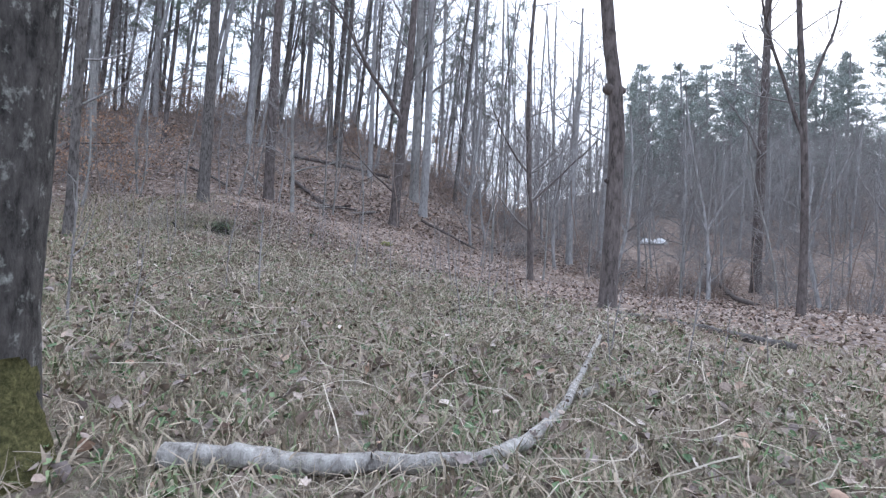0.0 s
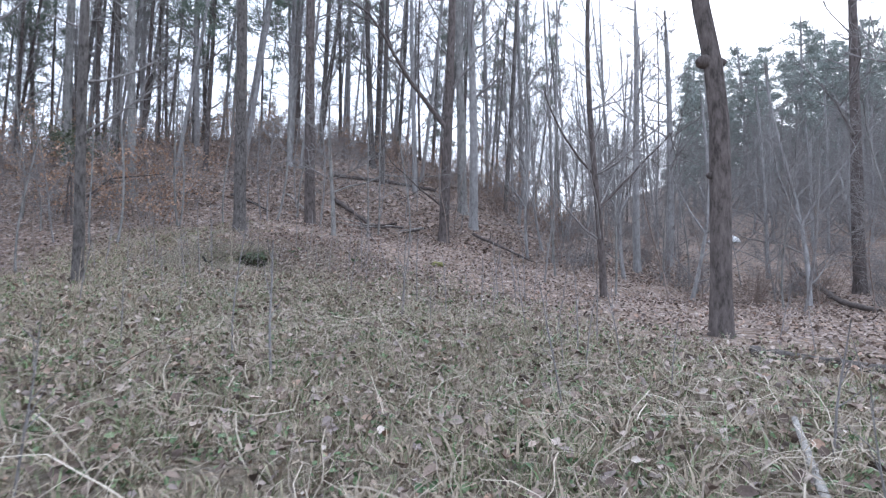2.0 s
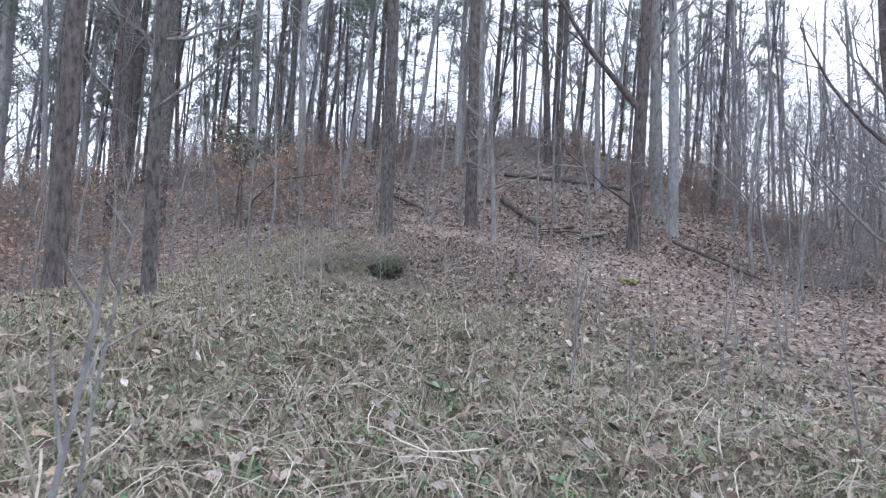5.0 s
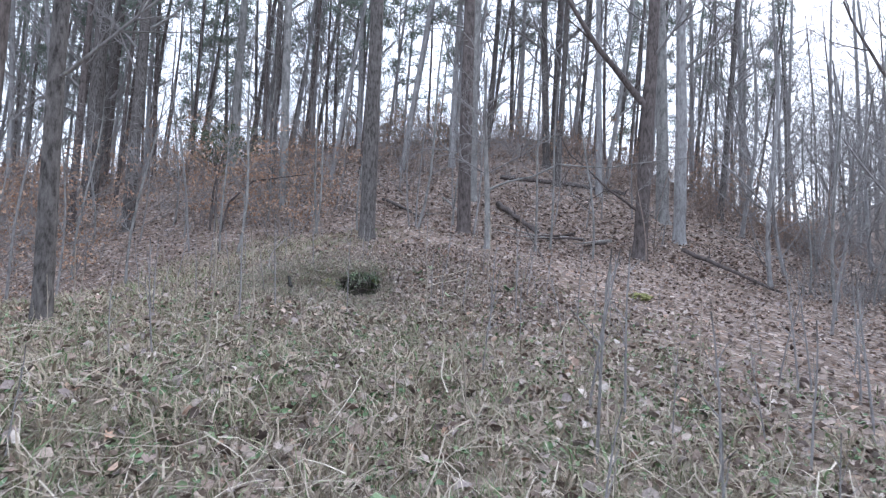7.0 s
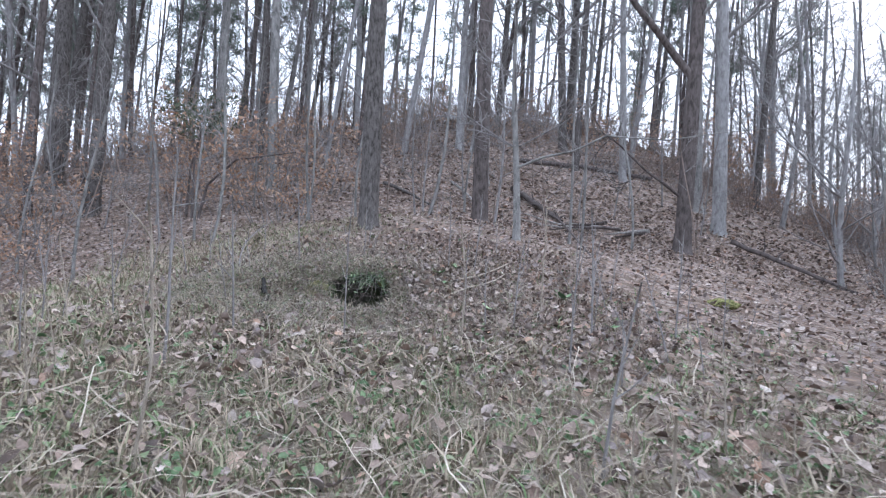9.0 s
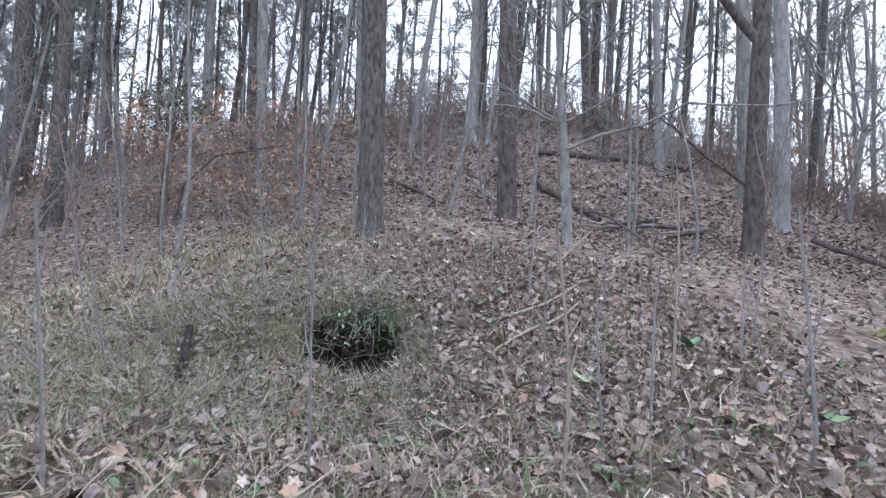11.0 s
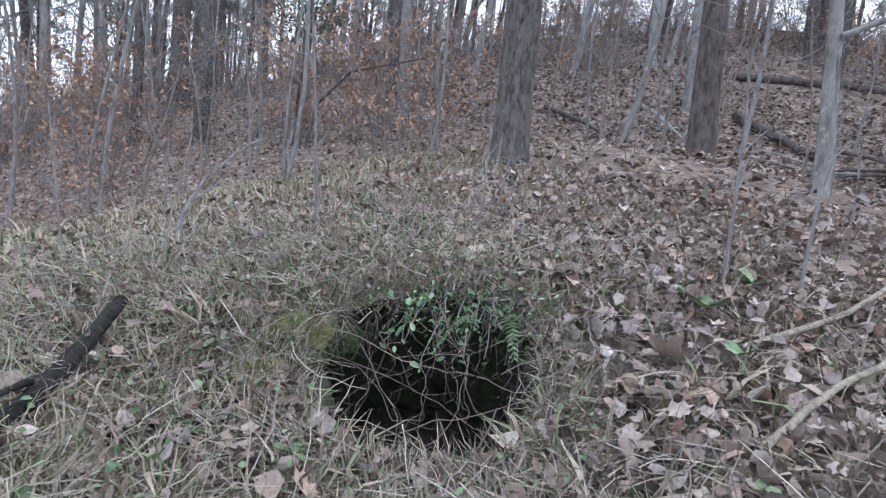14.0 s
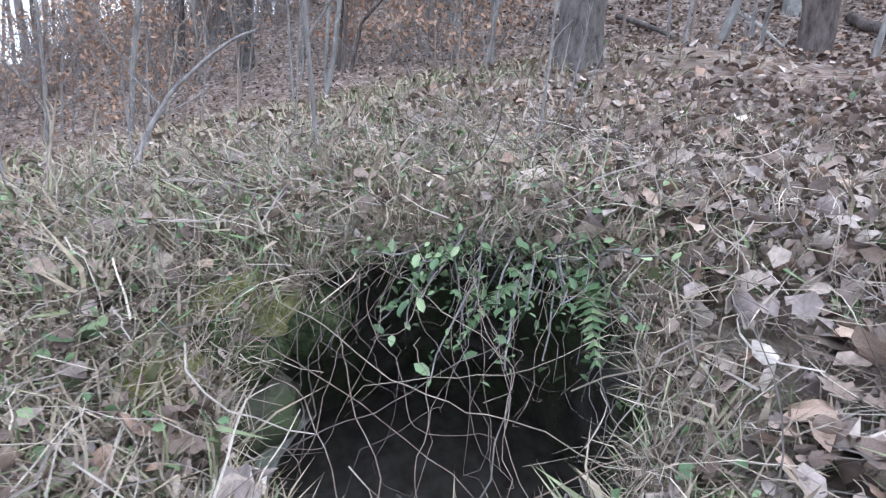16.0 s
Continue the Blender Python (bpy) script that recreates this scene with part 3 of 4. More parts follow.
put_copies([hill_oak[0], hill_oak[1], hill_pine[0]], spread_spots(rng, 34, (-6, 12), (68, 112), (20, 55), 2.6), "trees beside the meadow", rng, 0.75, (2.0, 0.0))
put_copies([hill_oak[0], hill_oak[2]], spread_spots(rng, 14, (0, 0), (115, 300), (14, 40), 4.0), "trees behind the meadow", rng)

crooked = oak(63, 4.4, 26.5, 9.5, 0.09, BARK_FAR_HAZED, "crooked bare tree with a tangled crown", sway=0.35, low=0.14, limbs=20, reach=3.4, counts=(6, 5), sides=8, group="crooked trees at the wood's edge",
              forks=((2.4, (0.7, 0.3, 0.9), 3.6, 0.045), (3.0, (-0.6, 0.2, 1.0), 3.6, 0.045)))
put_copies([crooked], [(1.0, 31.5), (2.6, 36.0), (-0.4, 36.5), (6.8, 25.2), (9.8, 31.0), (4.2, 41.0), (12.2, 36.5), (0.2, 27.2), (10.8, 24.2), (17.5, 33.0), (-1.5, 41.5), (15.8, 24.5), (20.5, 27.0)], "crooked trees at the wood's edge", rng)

# ---- brush on the slope and beside the meadow ----
brush_a = brush(71, 22, 2.1, 0, TWIG_BROWN, "tangled bare brown brush", -16.0, 31.0)
brush_b = brush(72, 20, 2.4, 1, TWIG_BROWN, "brown brush with a few withered leaves", -20.0, 28.0)
brush_c = brush(73, 24, 1.6, 0, TWIG, "tangled bare grey brush", 6.0, 33.0)
beech = brush(74, 13, 3.5, 12, TWIG, "young beech with copper-brown winter leaves", -18.6, 22.6, "beech_sapling")
put_copies([brush_a, brush_b, brush_a, beech, brush_b], spread_spots(rng, 250, (-1.7, 7.3), (-8, 72), (28.5, 46), 1.0, NEAR), "brush on the slope", rng)
put_copies([brush_c, brush_a, brush_c], spread_spots(rng, 120, (0, 0), (-45, -3), (26, 62), 1.0, NEAR + OPEN), "brush in the valley", rng)
put_copies([brush_a, brush_b, beech], spread_spots(rng, 60, (-6, 12), (66, 108), (13, 34), 1.2), "brush beside the meadow", rng)
put_copies([beech], [(-17.4, 23.6), (-20.2, 22.2), (-21.3, 23.9), (-16.4, 25.2), (-15.6, 22.4), (-19.6, 24.9), (-26.5, 16.5), (-24.8, 15.2), (-28.5, 18.0)], "young beeches", rng)

# slim saplings that stand thinly over the slope and along the wood's edge
sapling = [oak(64, -12.0, 25.0, 5.2, 0.034, TWIG, "slim bare grey sapling on the slope", sway=0.12, low=0.25, limbs=11, reach=1.5, counts=(4, 3), sides=6, group="saplings on the slope", category="sapling", name="sapling"),
           oak(65, 1.6, 24.0, 4.0, 0.026, TWIG_BROWN, "thin bare brown sapling at the wood's edge", sway=0.16, low=0.2, limbs=10, reach=1.3, counts=(4, 3), sides=6, group="saplings on the slope", category="sapling", name="sapling"),
           oak(66, 7.5, 28.0, 6.2, 0.04, BARK_PALE, "slim pale sapling at the wood's edge", sway=0.2, low=0.3, limbs=12, reach=1.8, counts=(4, 3), sides=6, group="saplings on the slope", category="sapling", name="sapling")]
put_copies(sapling, spread_spots(rng, 58, (-1.7, 7.3), (2, 70), (15, 27), 1.3, NEAR), "saplings on the slope", rng, 1.0, (1.5, 0.0), 4.0)
put_copies(sapling, spread_spots(rng, 34, (0, 0), (-38, -2), (19, 34), 1.5, NEAR), "saplings on the flat", rng, 1.0, (0.0, 0.0), 5.0)


def evergreen_clump():
    """A small evergreen on an arched dark stem among the beeches."""
    x, y = -19.2, 21.7
    rng = np.random.RandomState(76)
    t = empty("evergreen_shrub", x, y, ground_at(x, y), "small dark evergreen on arched crooked stems", "shrub")
    tb, f = Tubes(), Tubes()
    for k, (dx, dy, tall) in enumerate(((0.3, 0.2, 3.4), (-0.5, 0.3, 3.9), (1.3, 0.5, 2.2))):
        line = np.array([(k * 0.3, 0, -0.1), (k * 0.3 + dx * 0.2, dy * 0.2, tall * 0.5), (dx + k * 0.2, dy, tall * 0.9), (dx * 3, dy * 2, tall)])
        tb.tube(line, [0.05, 0.04, 0.03, 0.015], 6, 0.1, rng)
        for _ in range(70 if k < 2 else 0):
            c = line[2] + rng.normal(0, 1, 3) * (0.7, 0.6, 0.35) + (0, 0, 0.25)
            d = rng.normal(0, 1, (7, 3)) + (0, 0, 0.3)
            d /= np.linalg.norm(d, axis=1)[:, None]
            e = np.cross(d, rng.normal(0, 1, (7, 3)))
            e /= np.linalg.norm(e, axis=1)[:, None]
            tip = c + d * 0.2
            f.blades(np.stack([np.tile(c, (7, 1)), tip + e * 0.025, tip - e * 0.025], 1).reshape(-1, 3), np.arange(21).reshape(7, 3))
    tagged(part("stem_tangle", tb.mesh("stem_tangle", BARK_DARK), t), kind="stuff")
    tagged(part("foliage", f.mesh("foliage", GREEN_DULL, False), t, "dull green evergreen leaves"), kind="stuff")
    return t


evergreen_clump()


# ---- fallen wood ----
def fallen(name, points, r0, r1, mat, label, seed, twigs=0, sides=9, lift=0.6):
    """A branch or log lying along points on the ground."""
    rng = np.random.RandomState(seed)
    base = np.array([(x, y, ground_at(x, y) + dz) for x, y, dz in points])
    # finer line through the points
    s = np.linspace(0, len(base) - 1, (len(base) - 1) * 5 + 1)
    line = np.stack([np.interp(s, np.arange(len(base)), base[:, k]) for k in range(3)], 1)
    ker = np.array([1, 2, 3, 2, 1]) / 9
    pad = np.concatenate([line[:1]] * 2 + [line] + [line[-1:]] * 2)
    line = np.stack([np.convolve(pad[:, k], ker, "valid") for k in range(3)], 1)
    r = np.linspace(r0, r1, len(line))
    line[:, 2] += r * lift
    line[1:-1] += rng.normal(0, 0.15, (len(line) - 2, 3)) * r[1:-1, None]
    body = Tubes()
    body.tube(line, r, sides, 0.07, rng)
    ob = tagged(new(name, body.mesh(name, mat)), label, "branch" if r0 < 0.09 else "log")
    if twigs:
        for _ in range(twigs):
            tw = Tubes()
            i = rng.randint(2, len(line))
            d = rng.normal(0, 1, 3) + (0, 0, 0.7)
            seg = wander(rng, line[i], d / np.linalg.norm(d), rng.uniform(0.15, 0.6), 3, 0.15)
            tw.tube(seg, np.linspace(r1 * 0.8, 0.003, 4), 5)
            part("twig", tw.mesh("twig", mat), ob)
    return ob


fallen("fallen_branch", [(-0.91, 1.85, 0), (-0.54, 1.93, 0), (-0.22, 2.00, 0), (0.24, 2.02, 0), (0.65, 2.15, 0), (0.97, 2.50, 0.02), (1.24, 3.06, 0.04), (1.57, 4.15, 0.05), (2.03, 5.58, 0.15)],
       0.066, 0.02, DEADWOOD, "long curved barkless grey branch in the grass", 81, 0, 12, 1.15)
fallen("fallen_branch", [(1.35, 3.4, 0), (1.75, 3.9, 0.02), (2.12, 4.25, 0.06)], 0.032, 0.02, DEADWOOD, "short grey branch stub in the grass", 82)
fallen("fallen_branch", [(0.26, 6.71, 0.03), (0.48, 6.5, 0.02), (0.68, 6.36, 0)], 0.026, 0.03, DEADWOOD, "short pale broken stick among leaves", 83)
fallen("fallen_branch", [(1.26, 6.3, 0), (1.22, 5.9, 0.02), (1.15, 5.45, 0.05)], 0.028, 0.028, DEADWOOD, "short pale broken stick in the grass", 84)
fallen("fallen_log", [(3.1, 9.3, 0), (3.5, 8.75, 0), (4.4, 8.1, 0), (5.3, 7.4, 0)], 0.09, 0.07, BARK_OAK, "grey weathered log with moss beside the dark oak", 85)
fallen("fallen_log", [(14.36, 33.6, 0.75), (13.6, 30.0, 0.35), (12.6, 25.6, 0.1), (11.2, 20.4, 0)], 0.14, 0.1, BARK_DARK, "long dark fallen log lying across the flat", 86, 5)
fallen("fallen_branch", [(-8.42, 27.7, 0.2), (-7.2, 24.6, 0.6), (-6.2, 22.0, 0.45), (-4.89, 19.37, 0.02)], 0.035, 0.018, BARK_DARK, "long thin dead branch leaning down the slope", 87, 6)
fallen("fallen_branch", [(-15.3, 27.9, 0.1), (-13.8, 27.2, 0.25), (-12.4, 26.8, 0.05)], 0.08, 0.035, BARK_OAK, "dead branch on the leafy slope", 88, 5)
fallen("fallen_branch", [(-12.75, 29.1, 0.3), (-11.8, 28.4, 0.35), (-10.87, 27.8, 0.0)], 0.06, 0.03, DEADWOOD, "pale dead branch on the leafy slope", 89, 4)
fallen("fallen_log", [(-10.6, 30.5, 0.1), (-9.2, 29.2, 0.1), (-7.6, 27.7, 0)], 0.13, 0.08, BARK_DARK, "dark rotting log on the slope", 90, 8)
fallen("fallen_log", [(-11.83, 33.2, 0.1), (-8.7, 34.8, 0.1), (-5.4, 36.2, 0.1)], 0.12, 0.09, BARK_DARK, "long dark log high on the slope", 91, 6)
fallen("fallen_log", [(-2.6, 28.0, 0.6), (-1.0, 27.4, 0.3), (0.6, 26.6, 0)], 0.08, 0.04, BARK_DARK, "dead limb leaning beside the forked tree", 92, 6)
fallen("bark_covered_branch", [(-7.3, 13.4, 0.05), (-7.6, 13.78, 0.09), (-7.8, 13.95, 0.12), (-8.02, 14.15, 0.17)], 0.036, 0.024, BARK_BLACK, "black branch spotted with pale lichen", 93, 2, 10)
fallen("fallen_branch", [(-6.01, 15.22, 0.07), (-5.9, 15.75, 0.10), (-5.74, 16.3, 0.09), (-5.68, 16.7, 0.12)], 0.014, 0.011, STRAW, "straight pale dry stick on the leaves", 94)
fallen("fallen_branch", [(-6.2, 15.75, 0.08), (-5.95, 16.5, 0.1), (-5.8, 17.2, 0.12)], 0.014, 0.011, STRAW, "thin pale dry stick on the leaves", 95)
fallen("bent_twig", [(-9.05, 14.72, 0), (-9.15, 14.8, 0.22), (-9.22, 14.95, 0.42), (-9.15, 15.2, 0.62), (-9.1, 15.35, 0.66)], 0.013, 0.006, TWIG, "bent dead twig standing up from the grass", 96, 4)
fallen("fallen_branch", [(-2.75, 10.4, 0.07), (-3.1, 10.9, 0.09), (-3.4, 11.5, 0.12)], 0.010, 0.006, STRAW, "thin dry stick in the grass", 97, 1)


def brush_pile():
    """Dead limbs heaped on the slope below the dark tree."""
    rng = np.random.RandomState(98)
    top = empty("brush_pile", -6.4, 26.4, ground_at(-6.4, 26.4), "heap of dead limbs and leaves on the slope", "brush pile")
    for k in range(14):
        a = rng.normal(2.4, 0.5)
        t = Tubes()
        line = wander(rng, (rng.normal(0, 1.0), rng.normal(0, 0.7), rng.uniform(0.0, 0.5)), (math.cos(a), math.sin(a) * 0.7, 0.12), rng.uniform(1.5, 3.4), 5, 0.08)
        t.tube(line, np.linspace(rng.uniform(0.03, 0.07), 0.015, 6), 6, 0.1, rng)
        part("limb", t.mesh("limb", BARK_DARK if k % 3 else DEADWOOD), top)
    return top


brush_pile()


def tarp(x, y, w):
    """A low white cover far off on the flat."""
    bm = bmesh.new()
    bmesh.ops.create_icosphere(bm, subdivisions=3, radius=1)
    for v in bm.verts:
        v.co.z = max(v.co.z, -0.1)
        v.co = Vector((v.co.x * w, v.co.y * w * 0.8, (v.co.z + 0.1) * w * 0.75)) * (1 + 0.12 * noise.noise(v.co * 2.3 + Vector((x, y, 0))))
    me = bpy.data.meshes.new("white_cover")
    bm.to_mesh(me)
    bm.free()
    me.materials.append(WHITE)
    ob = new("white_cover", me)
    ob.location = (x, y, ground_at(x, y))
    return tagged(ob, "low white tarpaulin cover far off on the flat", "tarpaulin", "white covers")


WHITE, n_, l_, b_ = material("white_sheet", 0.5)
l_.new(ramp(n_, l_, noise_tex(n_, l_, 3.0), [(0.3, (0.7, 0.72, 0.75)), (0.7, (0.85, 0.86, 0.88))]), b_.inputs["Base Color"])
tarp(15.95, 50.6, 0.62)
tarp(17.0, 50.0, 0.66)


# ---- the spring's mouth ----
def on_bank(v, u, dz=0.0):
    """A place by metres along the bank and into it, dz over the ground."""
    x, y = HOLE[0] + SIDE[0] * v + BACK[0] * u, HOLE[1] + SIDE[1] * v + BACK[1] * u
    return np.array([x, y, ground_at(x, y) + dz])


def build_cave():
    """The hollow under the bank, lined with wet stone."""
    n, rings = 40, 12
    verts, tris = [], []
    r = np.random.RandomState(7)
    for k in range(rings):
        s = k / (rings - 1)
        for i in range(n):
            a = 2 * math.pi * i / n
            v, u = math.cos(a), math.sin(a)
            far = (0.52 + 0.1 * s) * (1 + 0.05 * math.sin(5 * a + 2) * s)
            deep = 0.42 + (0.75 * s ** 0.8 if u > 0 else -0.06 * s)
            p = on_bank(MOUTH[0] + v * far, MOUTH[1] + u * deep)
            rim = on_bank(MOUTH[0] + v * 0.52, MOUTH[1] + u * 0.42)[2] - 0.015
            roof = s ** (0.9 if u < 0.2 else 2.2)
            z = rim + (1.15 - rim) * roof
            lump = 0.05 * noise.noise(Vector((p[0] * 4, p[1] * 4, z * 5))) * min(1, s * 4)
            verts.append((p[0] + lump, p[1] + lump, z + lump))
    for k in range(rings - 1):
        for i in range(n):
            a, b = k * n + i, k * n + (i + 1) % n
            tris += [(a, b, a + n), (b, b + n, a + n)]
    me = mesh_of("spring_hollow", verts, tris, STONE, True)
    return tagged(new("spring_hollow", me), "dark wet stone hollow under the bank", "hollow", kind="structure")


build_cave()
pool = on_bank(0, 0.35)
bm = bmesh.new()
bmesh.ops.create_circle(bm, cap_ends=True, radius=1.3, segments=40)
me = bpy.data.meshes.new("water")
bm.to_mesh(me)
bm.free()
me.materials.append(WATER)
water = tagged(new("water", me), "still dark water in the spring", "water", kind="structure")
water.location, water.scale, water.rotation_euler = (pool[0], pool[1], WATER_Z), (0.42, 0.62, 1), (0, 0, radians(46))


def stone(v, u, dz, size, mat, label, seed, name="mossy_stone"):
    bm = bmesh.new()
    bmesh.ops.create_icosphere(bm, subdivisions=4, radius=1)
    off = Vector((seed * 3.1, seed * 1.7, 0))
    for w in bm.verts:
        w.co *= 1 + 0.28 * noise.noise(w.co * 1.3 + off) + 0.08 * noise.noise(w.co * 5 + off)
        w.co = Vector((w.co.x * size[0], w.co.y * size[1], w.co.z * size[2]))
    for f in bm.faces:
        f.smooth = True
    me = bpy.data.meshes.new(name)
    bm.to_mesh(me)
    bm.free()
    me.materials.append(mat)
    ob = new(name, me)
    ob.location, ob.rotation_euler = on_bank(v, u, dz), (0, 0, radians(46 + 17 * seed))
    return tagged(ob, label, "stone")


stone(-0.62, -0.12, -0.03, (0.13, 0.10, 0.08), MOSS, "stone cushioned with yellow-green moss", 1)
stone(-0.52, 0.10, -0.07, (0.17, 0.12, 0.10), MOSS, "low mossy stone at the spring's edge", 2)
stone(-0.50, -0.02, -0.20, (0.13, 0.13, 0.11), STONE, "wet dark stone with green algae", 3, "wet_stone")
stone(-0.50, -0.24, -0.17, (0.11, 0.09, 0.08), STONE, "wet dark stone with green algae", 4, "wet_stone")
stone(0.38, 0.26, -0.12, (0.11, 0.10, 0.09), MOSS, "mossy stone tucked under the bank", 5)
stone(0.47, 0.05, -0.16, (0.07, 0.10, 0.10), STONE, "upright wet stone at the spring's edge", 6, "wet_stone")
stone(-0.56, 0.02, -0.10, (0.15, 0.13, 0.11), MOSS_DARK, "damp stone under dark green moss", 7)
stone(-0.42, 0.16, -0.15, (0.16, 0.12, 0.10), MOSS_DARK, "damp stone under dark green moss", 8)
stone(-0.55, -0.20, -0.22, (0.14, 0.14, 0.12), MOSS_DARK, "low damp stone under dark green moss", 9)
stone(0.44, 0.18, -0.08, (0.10, 0.10, 0.08), MOSS, "stone with yellow-green moss under the bank", 10)
stone(0.46, -0.14, -0.20, (0.09, 0.12, 0.12), STONE, "pale damp stone at the water's edge", 11, "wet_stone")
for k, (x, y, s) in enumerate(((-2.79, 19.0, 0.2),)):
    bm = bmesh.new()
    bmesh.ops.create_icosphere(bm, subdivisions=4, radius=1)
    for w in bm.verts:
        w.co *= 1 + 0.25 * noise.noise(w.co * 2 + Vector((k * 5, 0, 0))) + 0.08 * noise.noise(w.co * 7)
        w.co = Vector((w.co.x * s * (1.4 if k == 0 else 1.0), w.co.y * s, w.co.z * s * (0.5 if k == 0 else 1.1)))
    me = bpy.data.meshes.new("moss_cushion")
    bm.to_mesh(me)
    bm.free()
    me.materials.append(MOSS)
    ob = tagged(new("moss_cushion", me), "soft cushion of yellow-green moss", "moss")
    ob.location = (x, y, ground_at(x, y) + s * 0.1)


def vine(seed, v0, v1, u0, drop, r, mat, label):
    """One thin dead stem hanging from the bank over the mouth."""
    rng = np.random.RandomState(seed)
    a, b = on_bank(v0, u0, 0.02), on_bank(v1, u0 - rng.uniform(0.25, 0.75), 0.0)
    b[2] = a[2] - drop
    mid = (a + b) / 2 + np.array([*(-np.array(BACK) * rng.uniform(0.0, 0.14)), rng.uniform(0.0, 0.12)])
    s = np.linspace(0, 1, 24)[:, None]
    line = (1 - s) ** 2 * a + 2 * s * (1 - s) * mid + s ** 2 * b
    sway = np.cumsum(rng.normal(0, 1, (23, 3)), 0)
    line[1:] += 0.0075 * (sway + np.roll(sway, 1, 0) + np.roll(sway, -1, 0))[:, :] * np.linspace(0.3, 1, 23)[:, None]
    t = Tubes()
    t.tube(line, np.linspace(r, r * 0.5, 24), 4)
    return tagged(new("hanging_vine", t.mesh("hanging_vine", mat)), label, "vine", "dead vines over the spring")


rv = np.random.RandomState(12)
for k in range(34):
    v0 = rv.uniform(-0.7, 0.62)
    vine(300 + k, v0, v0 + rv.normal(0, 0.24), rv.uniform(-0.05, 0.35), rv.uniform(0.06, 0.34), rv.uniform(0.0007, 0.0016),
         STRAW if k % 7 == 0 else (BARK_DARK, TWIG_BROWN)[k % 2], "thin dead vine hanging across the dark mouth")

for k in range(46):
    v0 = rv.uniform(-0.62, 0.6)
    vine(400 + k, v0, v0 + rv.normal(0, 0.1), rv.uniform(0.08, 0.3), rv.uniform(0.1, 0.3), rv.uniform(0.0008, 0.0016),
         (BARK_DARK, TWIG_BROWN, TWIG_BROWN)[k % 3], "short brown rootlet hanging from the bank's lip")
for k in range(6):
    side = -1 if k % 2 else 1
    v0 = side * rv.uniform(0.4, 0.7)
    vine(460 + k, v0, v0 - side * rv.uniform(0.4, 0.95), rv.uniform(-0.3, 0.1), rv.uniform(0.02, 0.16), rv.uniform(0.0009, 0.0018),
         TWIG_BROWN if k % 3 else STRAW, "long thin dead vine slung across the dark mouth")


# ---- leaves ----
def leaf_shape(lobes, wide, curl, deep):
    """A flat-fanned leaf 1 long with lobes, curled; vertices and triangles."""
    n = 18
    out = [(0.0, 0.0, 0.0)]
    for i in range(n):
        a = 2 * math.pi * i / n
        r = 0.5 * (1 - deep * (0.5 + 0.5 * math.cos(lobes * a + math.pi)) ** 1.0) if lobes else 0.5
        x, y = r * math.cos(a), wide * r * math.sin(a)
        z = curl * (x * x * 1.2 + y * y * 2.2) - 0.05 * curl * math.sin(3 * a)
        out.append((x, y, z))
    out.append((-0.85, 0.02, 0.02))
    tris = [(0, 1 + i, 1 + (i + 1) % n) for i in range(n)]
    tris.append((n // 2, n // 2 + 2, n + 1))
    return np.array(out), np.array(tris)


def small_leaf(wide, curl):
    v = np.array([(-0.5, 0, 0), (-0.15, wide * 0.5, curl), (0.25, wide * 0.42, curl * 1.2), (0.5, 0, 0.1 * curl), (0.25, -wide * 0.42, curl * 1.1), (-0.15, -wide * 0.5, curl * 0.9), (0, 0, 0)])
    return v, np.array([(6, 0, 5), (6, 1, 0), (6, 2, 1), (6, 3, 2), (6, 4, 3), (6, 5, 4)])


def turns(rng, n, tilt):
    """Random turns about the vertical, leaning by up to tilt."""
    a, b, c = rng.uniform(0, 6.283, n), rng.normal(0, tilt, n), rng.normal(0, tilt, n)
    ca, sa, cb, sb, cc, sc = np.cos(a), np.sin(a), np.cos(b), np.sin(b), np.cos(c), np.sin(c)
    m = np.empty((n, 3, 3))
    m[:, 0, 0], m[:, 0, 1], m[:, 0, 2] = ca * cb, ca * sb * sc - sa * cc, ca * sb * cc + sa * sc
    m[:, 1, 0], m[:, 1, 1], m[:, 1, 2] = sa * cb, sa * sb * sc + ca * cc, sa * sb * cc - ca * sc
    m[:, 2, 0], m[:, 2, 1], m[:, 2, 2] = -sb, cb * sc, cb * cc
    return m


def outside_mouth(x, y, grow_by=0.0):
    u = (x - HOLE[0]) * BACK[0] + (y - HOLE[1]) * BACK[1]
    v = (x - HOLE[0]) * SIDE[0] + (y - HOLE[1]) * SIDE[1]
    return ((u - MOUTH[1]) / (MOUTH[3] + grow_by)) ** 2 + ((v - MOUTH[0]) / (MOUTH[2] + grow_by)) ** 2 > 1


def strewn(name, label, category, shapes, x, y, size, mat, rng, tilt=0.35, lift=0.02):
    """Very many small pieces lying on the ground, as one mesh."""
    vs, fs, base = [], [], 0
    pick = rng.randint(0, len(shapes), len(x))
    for k, (v, f) in enumerate(shapes):
        m = pick == k
        n = int(m.sum())
        if not n:
            continue
        p = np.stack([x[m], y[m], height(x[m], y[m]) + lift * rng.uniform(0.3, 1.6, n)], 1)
        w = np.einsum("nij,vj->nvi", turns(rng, n, tilt), v) * size[m][:, None, None] + p[:, None]
        vs.append(w.reshape(-1, 3))
        fs.append((f[None] + (np.arange(n) * len(v))[:, None, None] + base).reshape(-1, 3))
        base += n * len(v)
    return tagged(new(name, mesh_of(name, np.concatenate(vs), np.concatenate(fs), mat)), label, category, kind="stuff")


